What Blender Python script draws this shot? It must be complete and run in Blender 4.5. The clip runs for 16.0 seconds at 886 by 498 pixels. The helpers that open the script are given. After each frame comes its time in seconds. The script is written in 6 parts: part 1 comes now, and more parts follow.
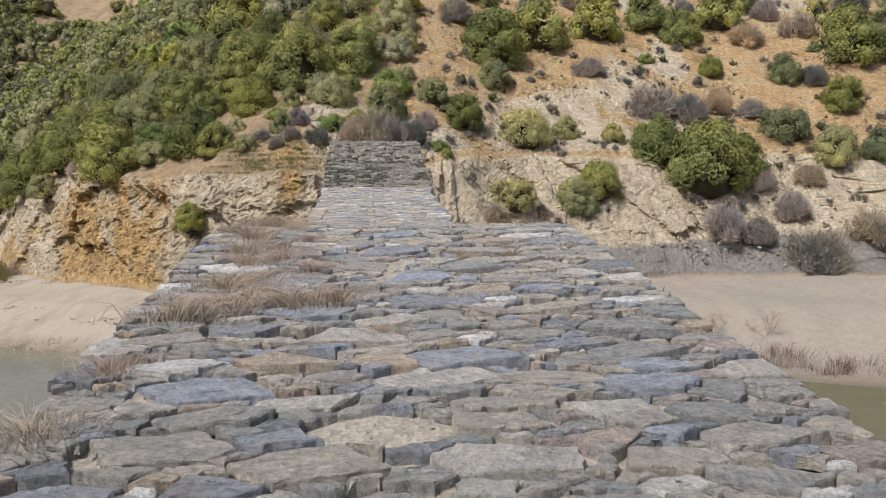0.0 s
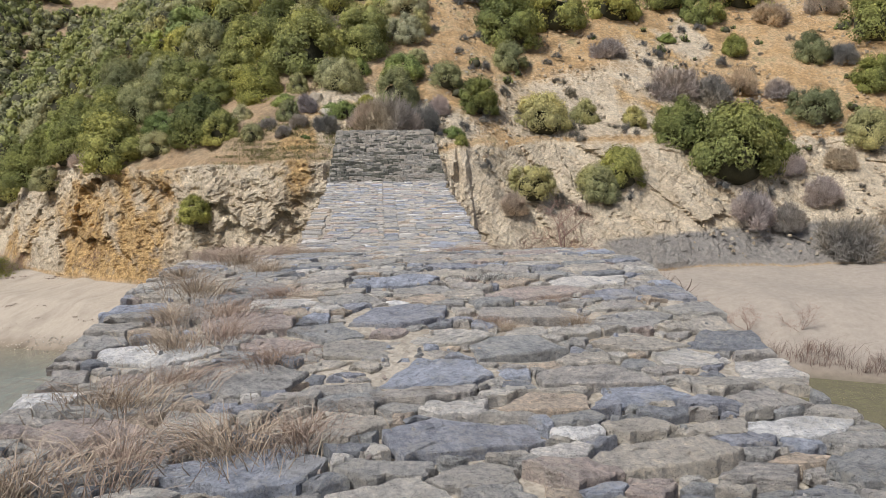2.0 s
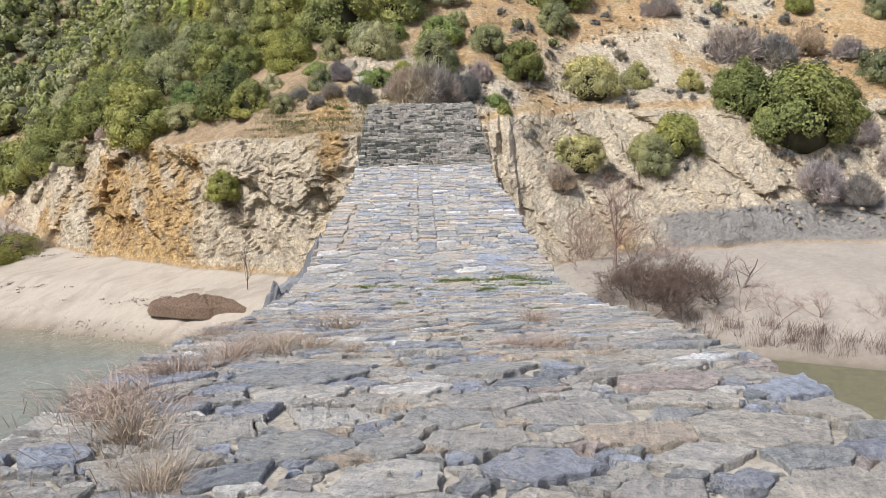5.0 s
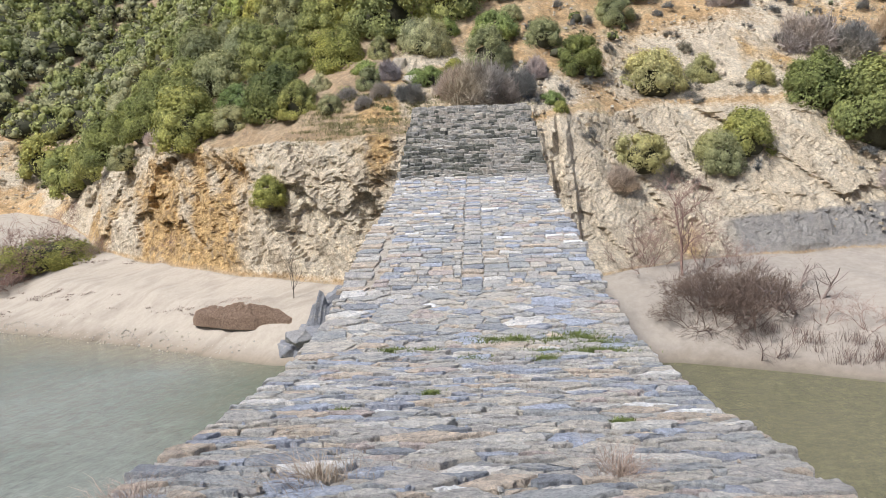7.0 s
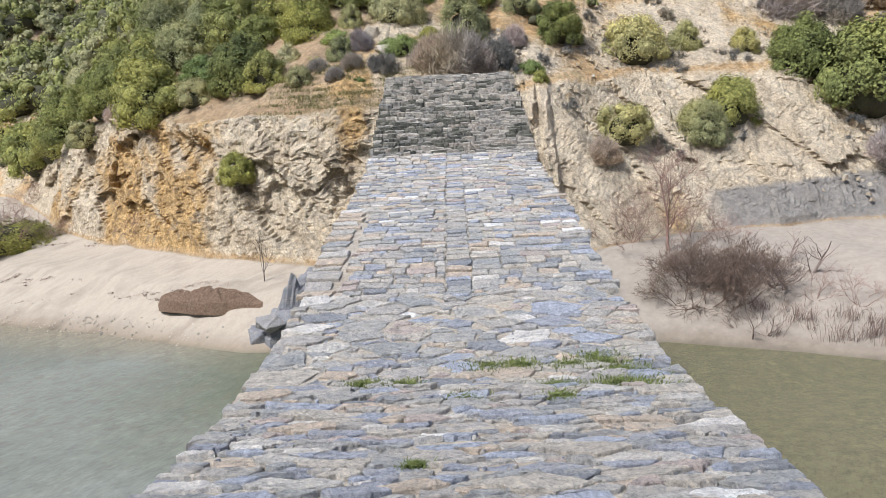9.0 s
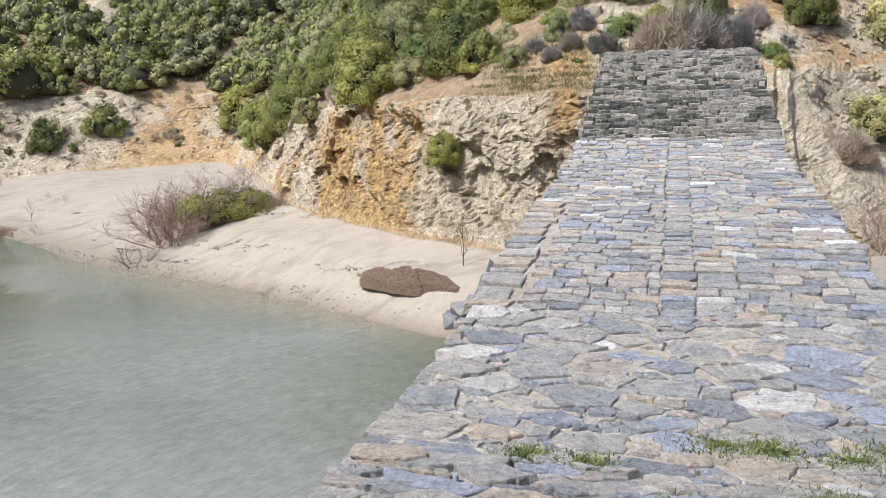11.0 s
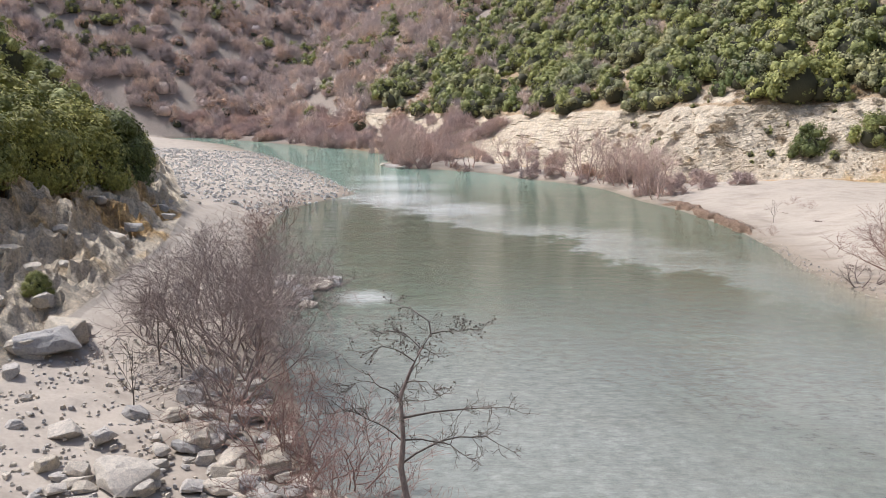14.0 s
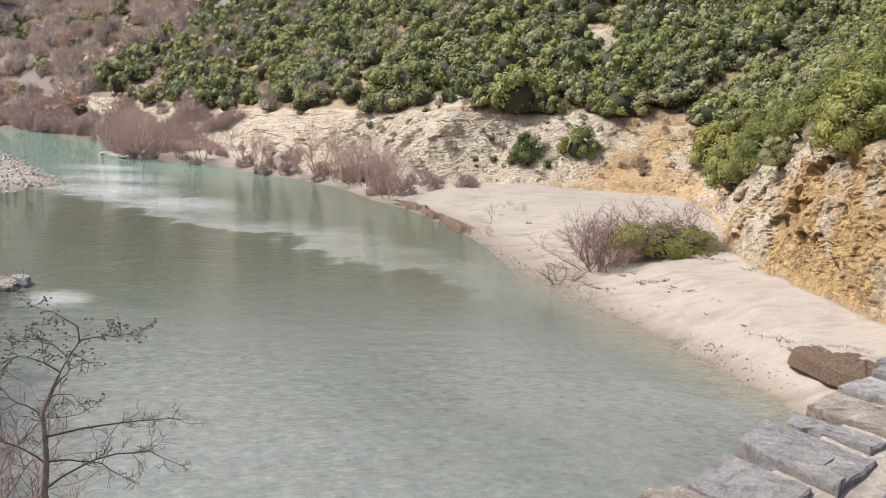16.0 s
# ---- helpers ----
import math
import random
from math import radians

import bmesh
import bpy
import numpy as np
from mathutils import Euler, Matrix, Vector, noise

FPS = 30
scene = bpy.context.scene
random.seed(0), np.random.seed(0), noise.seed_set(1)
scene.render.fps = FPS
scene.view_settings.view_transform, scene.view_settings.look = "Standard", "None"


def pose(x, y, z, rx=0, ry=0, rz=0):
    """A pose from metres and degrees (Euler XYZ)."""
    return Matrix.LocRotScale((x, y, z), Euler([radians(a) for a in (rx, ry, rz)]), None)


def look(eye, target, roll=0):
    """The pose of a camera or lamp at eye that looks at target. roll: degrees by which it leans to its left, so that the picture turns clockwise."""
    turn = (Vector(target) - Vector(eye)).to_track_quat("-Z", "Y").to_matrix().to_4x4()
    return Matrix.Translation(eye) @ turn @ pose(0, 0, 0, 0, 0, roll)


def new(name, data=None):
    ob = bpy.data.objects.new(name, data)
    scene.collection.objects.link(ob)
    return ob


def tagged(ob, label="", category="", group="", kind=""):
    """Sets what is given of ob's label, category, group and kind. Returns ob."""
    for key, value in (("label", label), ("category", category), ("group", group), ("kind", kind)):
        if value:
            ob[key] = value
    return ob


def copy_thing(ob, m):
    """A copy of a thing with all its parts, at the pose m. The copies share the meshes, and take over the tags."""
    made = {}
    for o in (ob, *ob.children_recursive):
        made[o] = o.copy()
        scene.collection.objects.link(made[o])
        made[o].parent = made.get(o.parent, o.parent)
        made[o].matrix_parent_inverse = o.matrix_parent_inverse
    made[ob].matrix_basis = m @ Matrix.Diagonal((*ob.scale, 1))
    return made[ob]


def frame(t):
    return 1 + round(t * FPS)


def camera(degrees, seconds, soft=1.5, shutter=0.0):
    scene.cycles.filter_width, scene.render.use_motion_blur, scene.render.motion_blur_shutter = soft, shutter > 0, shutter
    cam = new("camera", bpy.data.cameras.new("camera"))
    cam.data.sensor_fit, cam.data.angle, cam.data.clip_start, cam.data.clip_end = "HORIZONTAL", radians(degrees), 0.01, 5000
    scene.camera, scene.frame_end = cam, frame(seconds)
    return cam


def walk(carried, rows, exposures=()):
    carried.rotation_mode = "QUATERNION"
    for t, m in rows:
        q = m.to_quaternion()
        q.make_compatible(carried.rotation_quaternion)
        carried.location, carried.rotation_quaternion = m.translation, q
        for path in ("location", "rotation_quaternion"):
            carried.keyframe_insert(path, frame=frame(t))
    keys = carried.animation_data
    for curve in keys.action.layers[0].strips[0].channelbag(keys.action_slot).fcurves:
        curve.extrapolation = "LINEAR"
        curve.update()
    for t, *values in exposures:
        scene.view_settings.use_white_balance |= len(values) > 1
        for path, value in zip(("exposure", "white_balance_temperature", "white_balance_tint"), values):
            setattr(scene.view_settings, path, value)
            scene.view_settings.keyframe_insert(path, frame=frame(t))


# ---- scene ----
cam = camera(58.0, 16.0, soft=0.5)
PATH = [
    (0, (-0.284, -8.371, 10.689), (-0.1, -6.39, 10.487), -0.2),
    (0.5, (-0.306, -7.79, 10.742), (-0.126, -5.808, 10.545), 0.0),
    (1, (-0.308, -7.201, 10.776), (-0.136, -5.22, 10.561), -0.1),
    (1.5, (-0.217, -6.67, 10.819), (-0.073, -4.688, 10.592), -0.6),
    (2, (-0.16, -6.139, 10.911), (-0.011, -4.16, 10.671), -0.8),
    (2.5, (-0.149, -5.62, 11.01), (-0.002, -3.641, 10.762), -1.1),
    (3, (-0.091, -5.072, 11.057), (0.01, -3.092, 10.79), -1.0),
    (3.5, (-0.093, -4.506, 11.095), (0.001, -2.529, 10.806), -1.0),
    (4, (-0.071, -3.955, 11.148), (0.006, -1.98, 10.843), -1.2),
    (6.5, (0.063, -1.465, 11.519), (0.014, 0.506, 11.181), -2.0),
    (7, (0.127, -0.806, 11.532), (0.035, 1.164, 11.2), -2.3),
    (7.5, (0.003, -0.388, 11.566), (-0.048, 1.579, 11.206), -2.5),
    (8, (-0.011, 0.001, 11.569), (-0.04, 1.961, 11.171), -2.9),
    (10.5, (0.045, 2.553, 11.246), (-0.087, 4.507, 10.844), -1.9),
    (11, (-0.083, 2.992, 11.195), (-0.626, 4.872, 10.782), -1.6),
    (11.5, (-0.281, 3.513, 11.086), (-1.237, 5.217, 10.661), -2.4),
    (12, (-0.469, 4.181, 10.822), (-1.748, 5.651, 10.373), -3.4),
    (12.5, (-0.526, 4.605, 10.708), (-2.008, 5.869, 10.253), -3.8),
    (13, (-0.549, 5.01, 10.629), (-2.25, 5.967, 10.19), -2.9),
    (13.5, (-0.555, 5.359, 10.576), (-2.35, 6.152, 10.193), -0.9),
    (14, (-0.509, 5.721, 10.564), (-2.324, 6.476, 10.196), 0.5),
    (14.5, (-0.407, 6.082, 10.542), (-2.198, 6.9, 10.191), 3.1),
    (15, (-0.359, 6.467, 10.552), (-2.09, 7.429, 10.274), 6.6),
    (15.5, (-0.311, 6.948, 10.502), (-1.931, 8.077, 10.183), 5.3),
    (16, (-0.388, 7.422, 10.476), (-1.877, 8.712, 10.129), 4.3),
]
walk(cam, [(t, look(eye, target, roll)) for t, eye, target, roll in PATH],
     exposures=[(0.0, -0.25, 6500, 10), (2.0, -0.18, 6480, 10), (4.0, 0.08, 6350, 10), (7.0, 0.20, 6150, 10), (11.0, 0.25, 6100, 10), (12.5, 0.34, 6150, 13), (13.5, 0.36, 6150, 14), (14.5, 0.21, 6200, 14), (15.5, 0.20, 6300, 13), (16.0, 0.24, 6350, 12)])

# ---- light ----
SUN_EL, SUN_AZ = 54.0, 231.0          # degrees; azimuth clockwise from +y
world = bpy.data.worlds.new("sky")
scene.world = world
world.use_nodes = True
wn = world.node_tree.nodes
sky = wn.new("ShaderNodeTexSky")
sky.sky_type = "NISHITA"
sky.sun_disc = False
sky.sun_elevation, sky.sun_rotation = radians(SUN_EL), radians(SUN_AZ)
sky.dust_density, sky.air_density = 4.0, 1.0
world.node_tree.links.new(sky.outputs[0], wn["Background"].inputs[0])
wn["Background"].inputs[1].default_value = 0.115
sun = new("sun", bpy.data.lights.new("sun", "SUN"))
sun.data.energy, sun.data.angle, sun.data.color = 3.5, radians(5), (1.0, 0.96, 0.90)
sun_way = Vector((math.sin(radians(SUN_AZ)) * math.cos(radians(SUN_EL)), math.cos(radians(SUN_AZ)) * math.cos(radians(SUN_EL)), math.sin(radians(SUN_EL))))
sun.matrix_world = look(sun_way * 100, (0, 0, 0))


# ---- materials ----
def nodes_of(name):
    m = bpy.data.materials.new(name)
    m.use_nodes = True
    nt = m.node_tree
    return m, nt, nt.nodes["Principled BSDF"]


def add(nt, kind, **values):
    n = nt.nodes.new("ShaderNode" + kind)
    for k, v in values.items():
        if k in n.inputs:
            n.inputs[k].default_value = v
    return n


def link(nt, a, b):
    nt.links.new(a, b)


def noise_tex(nt, coord, scale, detail=4.0, rough=0.6, stretch=None, turn=None):
    if stretch or turn:
        mp = add(nt, "Mapping")
        mp.vector_type = "TEXTURE"
        mp.inputs["Scale"].default_value = [1 / q for q in stretch or (1, 1, 1)]
        mp.inputs["Rotation"].default_value = turn or (0, 0, 0)
        link(nt, coord, mp.inputs["Vector"])
        coord = mp.outputs[0]
    n = add(nt, "TexNoise", Scale=scale, Detail=detail, Roughness=rough)
    link(nt, coord, n.inputs["Vector"])
    return n.outputs["Fac"]


def ramp(nt, fac, stops, constant=False):
    r = add(nt, "ValToRGB")
    r.color_ramp.interpolation = "CONSTANT" if constant else "LINEAR"
    el = r.color_ramp.elements
    while len(el) < len(stops):
        el.new(0.5)
    for e, (p, c) in zip(el, stops):
        e.position, e.color = p, (*c, 1) if len(c) == 3 else c
    link(nt, fac, r.inputs[0])
    return r.outputs[0]


def mix(nt, fac, a, b, mode="MIX"):
    m = nt.nodes.new("ShaderNodeMix")
    m.data_type, m.blend_type = "RGBA", mode
    for socket, v in ((m.inputs[0], fac), (m.inputs[6], a), (m.inputs[7], b)):
        if isinstance(v, (int, float)):
            socket.default_value = v
        elif isinstance(v, tuple):
            socket.default_value = (*v, 1)
        else:
            link(nt, v, socket)
    return m.outputs[2]


def calc(nt, op, a, b=0.0):
    m = nt.nodes.new("ShaderNodeMath")
    m.operation = op
    for socket, v in ((m.inputs[0], a), (m.inputs[1], b)):
        if isinstance(v, (int, float)):
            socket.default_value = v
        else:
            link(nt, v, socket)
    return m.outputs[0]


def bump(nt, height, strength, dist, bsdf):
    b = add(nt, "Bump", Strength=strength, Distance=dist)
    link(nt, height, b.inputs["Height"])
    link(nt, b.outputs[0], bsdf.inputs["Normal"])


def any_random(nt):
    """One random number for each piece, whether it is an object or an island of a joined mesh."""
    info, geo = add(nt, "ObjectInfo"), add(nt, "NewGeometry")
    return calc(nt, "FRACT", calc(nt, "ADD", info.outputs["Random"], geo.outputs["Random Per Island"]))


def place_coord(nt):
    return add(nt, "NewGeometry").outputs["Position"]


def stone_material(name, palette, lichen=0.35, rough=0.8, foliated=0.0):
    """Split stone: each piece has its own tone and its own stretch of grain, foliation, lichen, specks and cracks."""
    m, nt, b = nodes_of(name)
    own = any_random(nt)
    shift = add(nt, "VectorMath")
    shift.operation = "ADD"
    link(nt, place_coord(nt), shift.inputs[0])
    link(nt, calc(nt, "MULTIPLY", own, 173.0), shift.inputs[1])
    pos = shift.outputs[0]
    turned = nt.nodes.new("ShaderNodeVectorRotate")
    turned.rotation_type = "Z_AXIS"
    link(nt, pos, turned.inputs["Vector"])
    link(nt, calc(nt, "MULTIPLY", own, 611.0), turned.inputs["Angle"])
    leaf_n = noise_tex(nt, turned.outputs[0], 7, 8, 0.75, (0.6, 5.0, 5.0))
    col = ramp(nt, own, palette, True)
    grain, speck = noise_tex(nt, pos, 34, 8, 0.8), noise_tex(nt, pos, 120, 3, 0.7)
    mott, patch = noise_tex(nt, pos, 9, 7, 0.75), noise_tex(nt, pos, 3.2, 6, 0.7)
    col = mix(nt, foliated, col, ramp(nt, leaf_n, [(0.30, (0.55, 0.56, 0.58)), (0.47, (0.95, 0.95, 0.95)), (0.55, (1.06, 1.05, 1.03)), (0.70, (1.5, 1.44, 1.34))]), "MULTIPLY")
    col = mix(nt, 1.0, col, ramp(nt, mott, [(0.32, (0.66, 0.66, 0.66)), (0.5, (1.0, 1.0, 1.0)), (0.68, (1.28, 1.25, 1.19))]), "MULTIPLY")
    col = mix(nt, 1.0, col, ramp(nt, grain, [(0.32, (0.56, 0.56, 0.56)), (0.5, (1, 1, 1)), (0.68, (1.38, 1.36, 1.32))]), "MULTIPLY")
    pale = calc(nt, "ADD", patch, calc(nt, "MULTIPLY", calc(nt, "SUBTRACT", grain, 0.5), 0.8))
    col = mix(nt, ramp(nt, pale, [(0.54, (0, 0, 0)), (0.63, (lichen,) * 3)]), col, (0.50, 0.475, 0.41))
    rusty = noise_tex(nt, pos, 2.1, 7, 0.72)
    col = mix(nt, ramp(nt, rusty, [(0.60, (0, 0, 0)), (0.72, (0.45 * min(1.0, lichen * 2),) * 3)]), col, (0.33, 0.245, 0.16))
    col = mix(nt, ramp(nt, speck, [(0.60, (0, 0, 0)), (0.68, (0.65,) * 3)]), col, (0.06, 0.057, 0.05))
    split = calc(nt, "ABSOLUTE", calc(nt, "SUBTRACT", noise_tex(nt, pos, 3.0, 4, 0.6), 0.5))
    col = mix(nt, ramp(nt, split, [(0.0, (0.35,) * 3), (0.003, (0, 0, 0))]), col, (0.06, 0.055, 0.05))
    link(nt, col, b.inputs["Base Color"])
    b.inputs["Roughness"].default_value = rough
    high = calc(nt, "ADD", calc(nt, "ADD", grain, calc(nt, "MULTIPLY", mott, 1.5)), calc(nt, "MULTIPLY", speck, 0.5))
    high = calc(nt, "ADD", high, calc(nt, "MULTIPLY", leaf_n, 2.0 * foliated))
    bump(nt, high, 1.0, 0.02, b)
    return m


SLATE = [(0.0, (0.451, 0.452, 0.451)), (0.10, (0.376, 0.403, 0.479)), (0.18, (0.558, 0.529, 0.485)), (0.30, (0.386, 0.403, 0.422)), (0.40, (0.493, 0.480, 0.462)), (0.50, (0.300, 0.322, 0.364)),
         (0.56, (0.580, 0.501, 0.422)), (0.63, (0.429, 0.474, 0.578)), (0.70, (0.484, 0.469, 0.457)), (0.82, (0.504, 0.441, 0.422)), (0.87, (0.612, 0.600, 0.578)), (0.955, (0.730, 0.719, 0.705)), (0.988, (0.847, 0.860, 0.880))]
slate_mat = stone_material("slate", SLATE, 0.4, 0.8, 0.75)
dark_slate_mat = stone_material("dark_slate", [(0.0, (0.12, 0.125, 0.105)), (0.4, (0.20, 0.20, 0.175)), (0.7, (0.085, 0.09, 0.08))], 0.25)
worn_slate_mat = stone_material("worn_slate", [(0.0, (0.37, 0.36, 0.335)), (0.25, (0.47, 0.445, 0.41)), (0.5, (0.30, 0.30, 0.29)), (0.72, (0.41, 0.38, 0.34)), (0.9, (0.54, 0.515, 0.465))], 0.4, foliated=0.7)
BOULDER = [(0.0, (0.50, 0.46, 0.40)), (0.3, (0.46, 0.435, 0.40)), (0.5, (0.56, 0.505, 0.42)), (0.7, (0.38, 0.37, 0.355)), (0.85, (0.48, 0.43, 0.35))]
boulder_mat = stone_material("boulder_stone", BOULDER, 0.3)


river_rock_mat = stone_material("river_rock", [(0.0, (0.22, 0.23, 0.26)), (0.5, (0.28, 0.28, 0.29)), (0.8, (0.18, 0.19, 0.215))], 0.4)


gravel_mat = stone_material("river_gravel", [(0.0, (0.64, 0.62, 0.58)), (0.4, (0.73, 0.71, 0.67)), (0.75, (0.54, 0.53, 0.51))], 0.1)
scree_mat = stone_material("scree_stone", [(0.0, (0.38, 0.30, 0.20)), (0.35, (0.44, 0.37, 0.27)), (0.7, (0.33, 0.28, 0.21)), (0.9, (0.46, 0.42, 0.35))], 0.2)


def mortar_material():
    m, nt, b = nodes_of("mortar_earth")
    pos = place_coord(nt)
    big, fine = noise_tex(nt, pos, 1.7, 5), noise_tex(nt, pos, 60, 5, 0.75)
    v = add(nt, "TexVoronoi", Scale=38)
    link(nt, pos, v.inputs["Vector"])
    col = ramp(nt, fine, [(0.3, (0.25, 0.222, 0.18)), (0.7, (0.56, 0.51, 0.425))])
    col = mix(nt, 0.55, col, ramp(nt, v.outputs["Color"], [(0.2, (0.26, 0.235, 0.20)), (0.8, (0.56, 0.515, 0.45))]))
    col = mix(nt, ramp(nt, big, [(0.50, (0, 0, 0)), (0.64, (0.5,) * 3)]), col, (0.30, 0.255, 0.20))
    link(nt, col, b.inputs["Base Color"])
    b.inputs["Roughness"].default_value = 0.95
    bump(nt, calc(nt, "ADD", fine, v.outputs["Distance"]), 0.7, 0.012, b)
    return m


mortar_mat = mortar_material()


def ground_material():
    """Sand, bare rock, ochre earth and river bed, by the mask that the sheet carries."""
    m, nt, b = nodes_of("valley_ground")
    pos = place_coord(nt)
    mask = add(nt, "Attribute")
    mask.attribute_name = "cover"
    sep = nt.nodes.new("ShaderNodeSeparateColor")
    link(nt, mask.outputs["Color"], sep.inputs[0])
    # rock: pale grey cream with ochre stains and thin broken joints along the dipping beds
    bed = noise_tex(nt, pos, 0.55, 8, 0.72, (0.4, 0.7, 1.6), (0, radians(53), 0))
    fine = noise_tex(nt, pos, 2.6, 9, 0.75)
    rock = ramp(nt, bed, [(0.3, (0.47, 0.39, 0.28)), (0.43, (0.60, 0.51, 0.385)), (0.58, (0.71, 0.625, 0.49)), (0.72, (0.62, 0.555, 0.455))])
    ochre = ramp(nt, fine, [(0.3, (0.23, 0.13, 0.055)), (0.5, (0.52, 0.335, 0.13)), (0.7, (0.68, 0.49, 0.235))])
    rock = mix(nt, ramp(nt, calc(nt, "ADD", sep.outputs[2], calc(nt, "MULTIPLY", calc(nt, "SUBTRACT", bed, 0.5), 1.2)), [(0.38, (0, 0, 0)), (0.7, (0.9,) * 3)]), rock, ochre)
    rock = mix(nt, 1.0, rock, ramp(nt, fine, [(0.28, (0.5, 0.49, 0.48)), (0.5, (1.0, 1.0, 1.0)), (0.72, (1.3, 1.29, 1.27))]), "MULTIPLY")
    speck, mott = noise_tex(nt, pos, 9, 6, 0.8), noise_tex(nt, pos, 1.1, 8, 0.75)
    rock = mix(nt, 1.0, rock, ramp(nt, speck, [(0.34, (0.55, 0.54, 0.52)), (0.5, (1, 1, 1)), (0.66, (1.3, 1.3, 1.28))]), "MULTIPLY")
    rock = mix(nt, ramp(nt, mott, [(0.54, (0, 0, 0)), (0.66, (0.55,) * 3)]), rock, (0.30, 0.285, 0.255))
    bent = mix(nt, 0.35, pos, noise_colour(nt, pos, 0.7), "LINEAR_LIGHT")
    joint = 1.0
    for size, dip, stretch in ((0.5, 53, (0.22, 0.5, 1.0)), (1.3, 48, (0.35, 0.7, 1.0))):
        mp = add(nt, "Mapping")
        mp.vector_type = "TEXTURE"
        mp.inputs["Scale"].default_value = [1 / q for q in stretch]
        mp.inputs["Rotation"].default_value = (0, radians(dip), 0)
        link(nt, bent, mp.inputs["Vector"])
        edge = add(nt, "TexVoronoi", Scale=size)
        edge.feature = "DISTANCE_TO_EDGE"
        link(nt, mp.outputs[0], edge.inputs["Vector"])
        gap = calc(nt, "ADD", edge.outputs["Distance"], calc(nt, "MULTIPLY", calc(nt, "MAXIMUM", calc(nt, "SUBTRACT", mott, 0.47), 0.0), 0.9))
        joint = calc(nt, "MINIMUM", joint, ramp(nt, gap, [(0.0, (0.2,) * 3), (0.018, (0.6,) * 3), (0.045, (1, 1, 1))]))
    rock = mix(nt, 0.28, rock, joint, "MULTIPLY")
    grit = noise_tex(nt, pos, 24, 5, 0.8)
    rock = mix(nt, 1.0, rock, ramp(nt, grit, [(0.34, (0.66, 0.65, 0.63)), (0.5, (1, 1, 1)), (0.66, (1.26, 1.26, 1.24))]), "MULTIPLY")
    # blue grey foot of the crag beyond the bridge, below an uneven level
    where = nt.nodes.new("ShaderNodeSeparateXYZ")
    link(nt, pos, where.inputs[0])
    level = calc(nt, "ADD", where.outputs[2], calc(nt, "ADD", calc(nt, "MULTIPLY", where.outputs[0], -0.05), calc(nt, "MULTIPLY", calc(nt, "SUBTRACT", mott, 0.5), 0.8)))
    greyed = calc(nt, "MULTIPLY", ramp(nt, calc(nt, "MULTIPLY", level, 0.1), [(0.41, (0.85,) * 3), (0.435, (0, 0, 0))]), ramp(nt, calc(nt, "MULTIPLY", where.outputs[0], 0.05), [(0.68, (0, 0, 0)), (0.76, (1, 1, 1)), (1.0, (1, 1, 1))]))
    rock = mix(nt, greyed, rock, ramp(nt, fine, [(0.3, (0.17, 0.17, 0.175)), (0.7, (0.34, 0.335, 0.33))]))
    # earth with dry stubble and stones
    soil_n = noise_tex(nt, pos, 0.45, 6, 0.65)
    soil = ramp(nt, soil_n, [(0.3, (0.22, 0.16, 0.09)), (0.45, (0.45, 0.315, 0.175)), (0.58, (0.49, 0.375, 0.24)), (0.72, (0.25, 0.235, 0.13))])
    soil = mix(nt, 1.0, soil, ramp(nt, fine, [(0.3, (0.6, 0.6, 0.58)), (0.75, (1.35, 1.32, 1.28))]), "MULTIPLY")
    stony = noise_tex(nt, pos, 4.5, 6, 0.85)
    soil = mix(nt, 1.0, soil, ramp(nt, stony, [(0.36, (0.7, 0.67, 0.62)), (0.5, (1.25, 1.22, 1.16)), (0.6, (1.5, 1.46, 1.38)), (0.68, (1.8, 1.8, 1.75))]), "MULTIPLY")
    soil = mix(nt, mask.outputs["Alpha"], soil, ramp(nt, fine, [(0.3, (0.23, 0.195, 0.16)), (0.7, (0.39, 0.33, 0.28))]))
    # sand
    sand_n, drift_n = noise_tex(nt, pos, 7, 6, 0.7), noise_tex(nt, pos, 0.3, 5, 0.6, (1, 2.5, 1), (0, 0, 0.6))
    sand = ramp(nt, drift_n, [(0.3, (0.31, 0.27, 0.222)), (0.5, (0.43, 0.38, 0.318)), (0.62, (0.385, 0.34, 0.282)), (0.8, (0.355, 0.318, 0.272))])
    sand = mix(nt, 1.0, sand, ramp(nt, sand_n, [(0.3, (0.9, 0.9, 0.9)), (0.7, (1.06, 1.06, 1.06))]), "MULTIPLY")
    col = mix(nt, ramp(nt, calc(nt, "ADD", sep.outputs[0], calc(nt, "MULTIPLY", calc(nt, "SUBTRACT", fine, 0.5), 0.9)), [(0.4, (0, 0, 0)), (0.6, (1, 1, 1))]), soil, rock)
    col = mix(nt, ramp(nt, calc(nt, "ADD", sep.outputs[1], calc(nt, "MULTIPLY", calc(nt, "SUBTRACT", fine, 0.5), 0.35)), [(0.42, (0, 0, 0)), (0.58, (1, 1, 1))]), col, sand)
    grey_sand = ramp(nt, fine, [(0.3, (0.27, 0.24, 0.205)), (0.7, (0.41, 0.365, 0.32))])
    sep_p = nt.nodes.new("ShaderNodeSeparateXYZ")
    link(nt, pos, sep_p.inputs[0])
    silty = ramp(nt, calc(nt, "ADD", calc(nt, "MULTIPLY", sep_p.outputs[0], 0.05), drift_n), [(0.62, (0, 0, 0)), (0.95, (0.8,) * 3)])
    col = mix(nt, calc(nt, "MULTIPLY", silty, sep.outputs[1]), col, grey_sand)
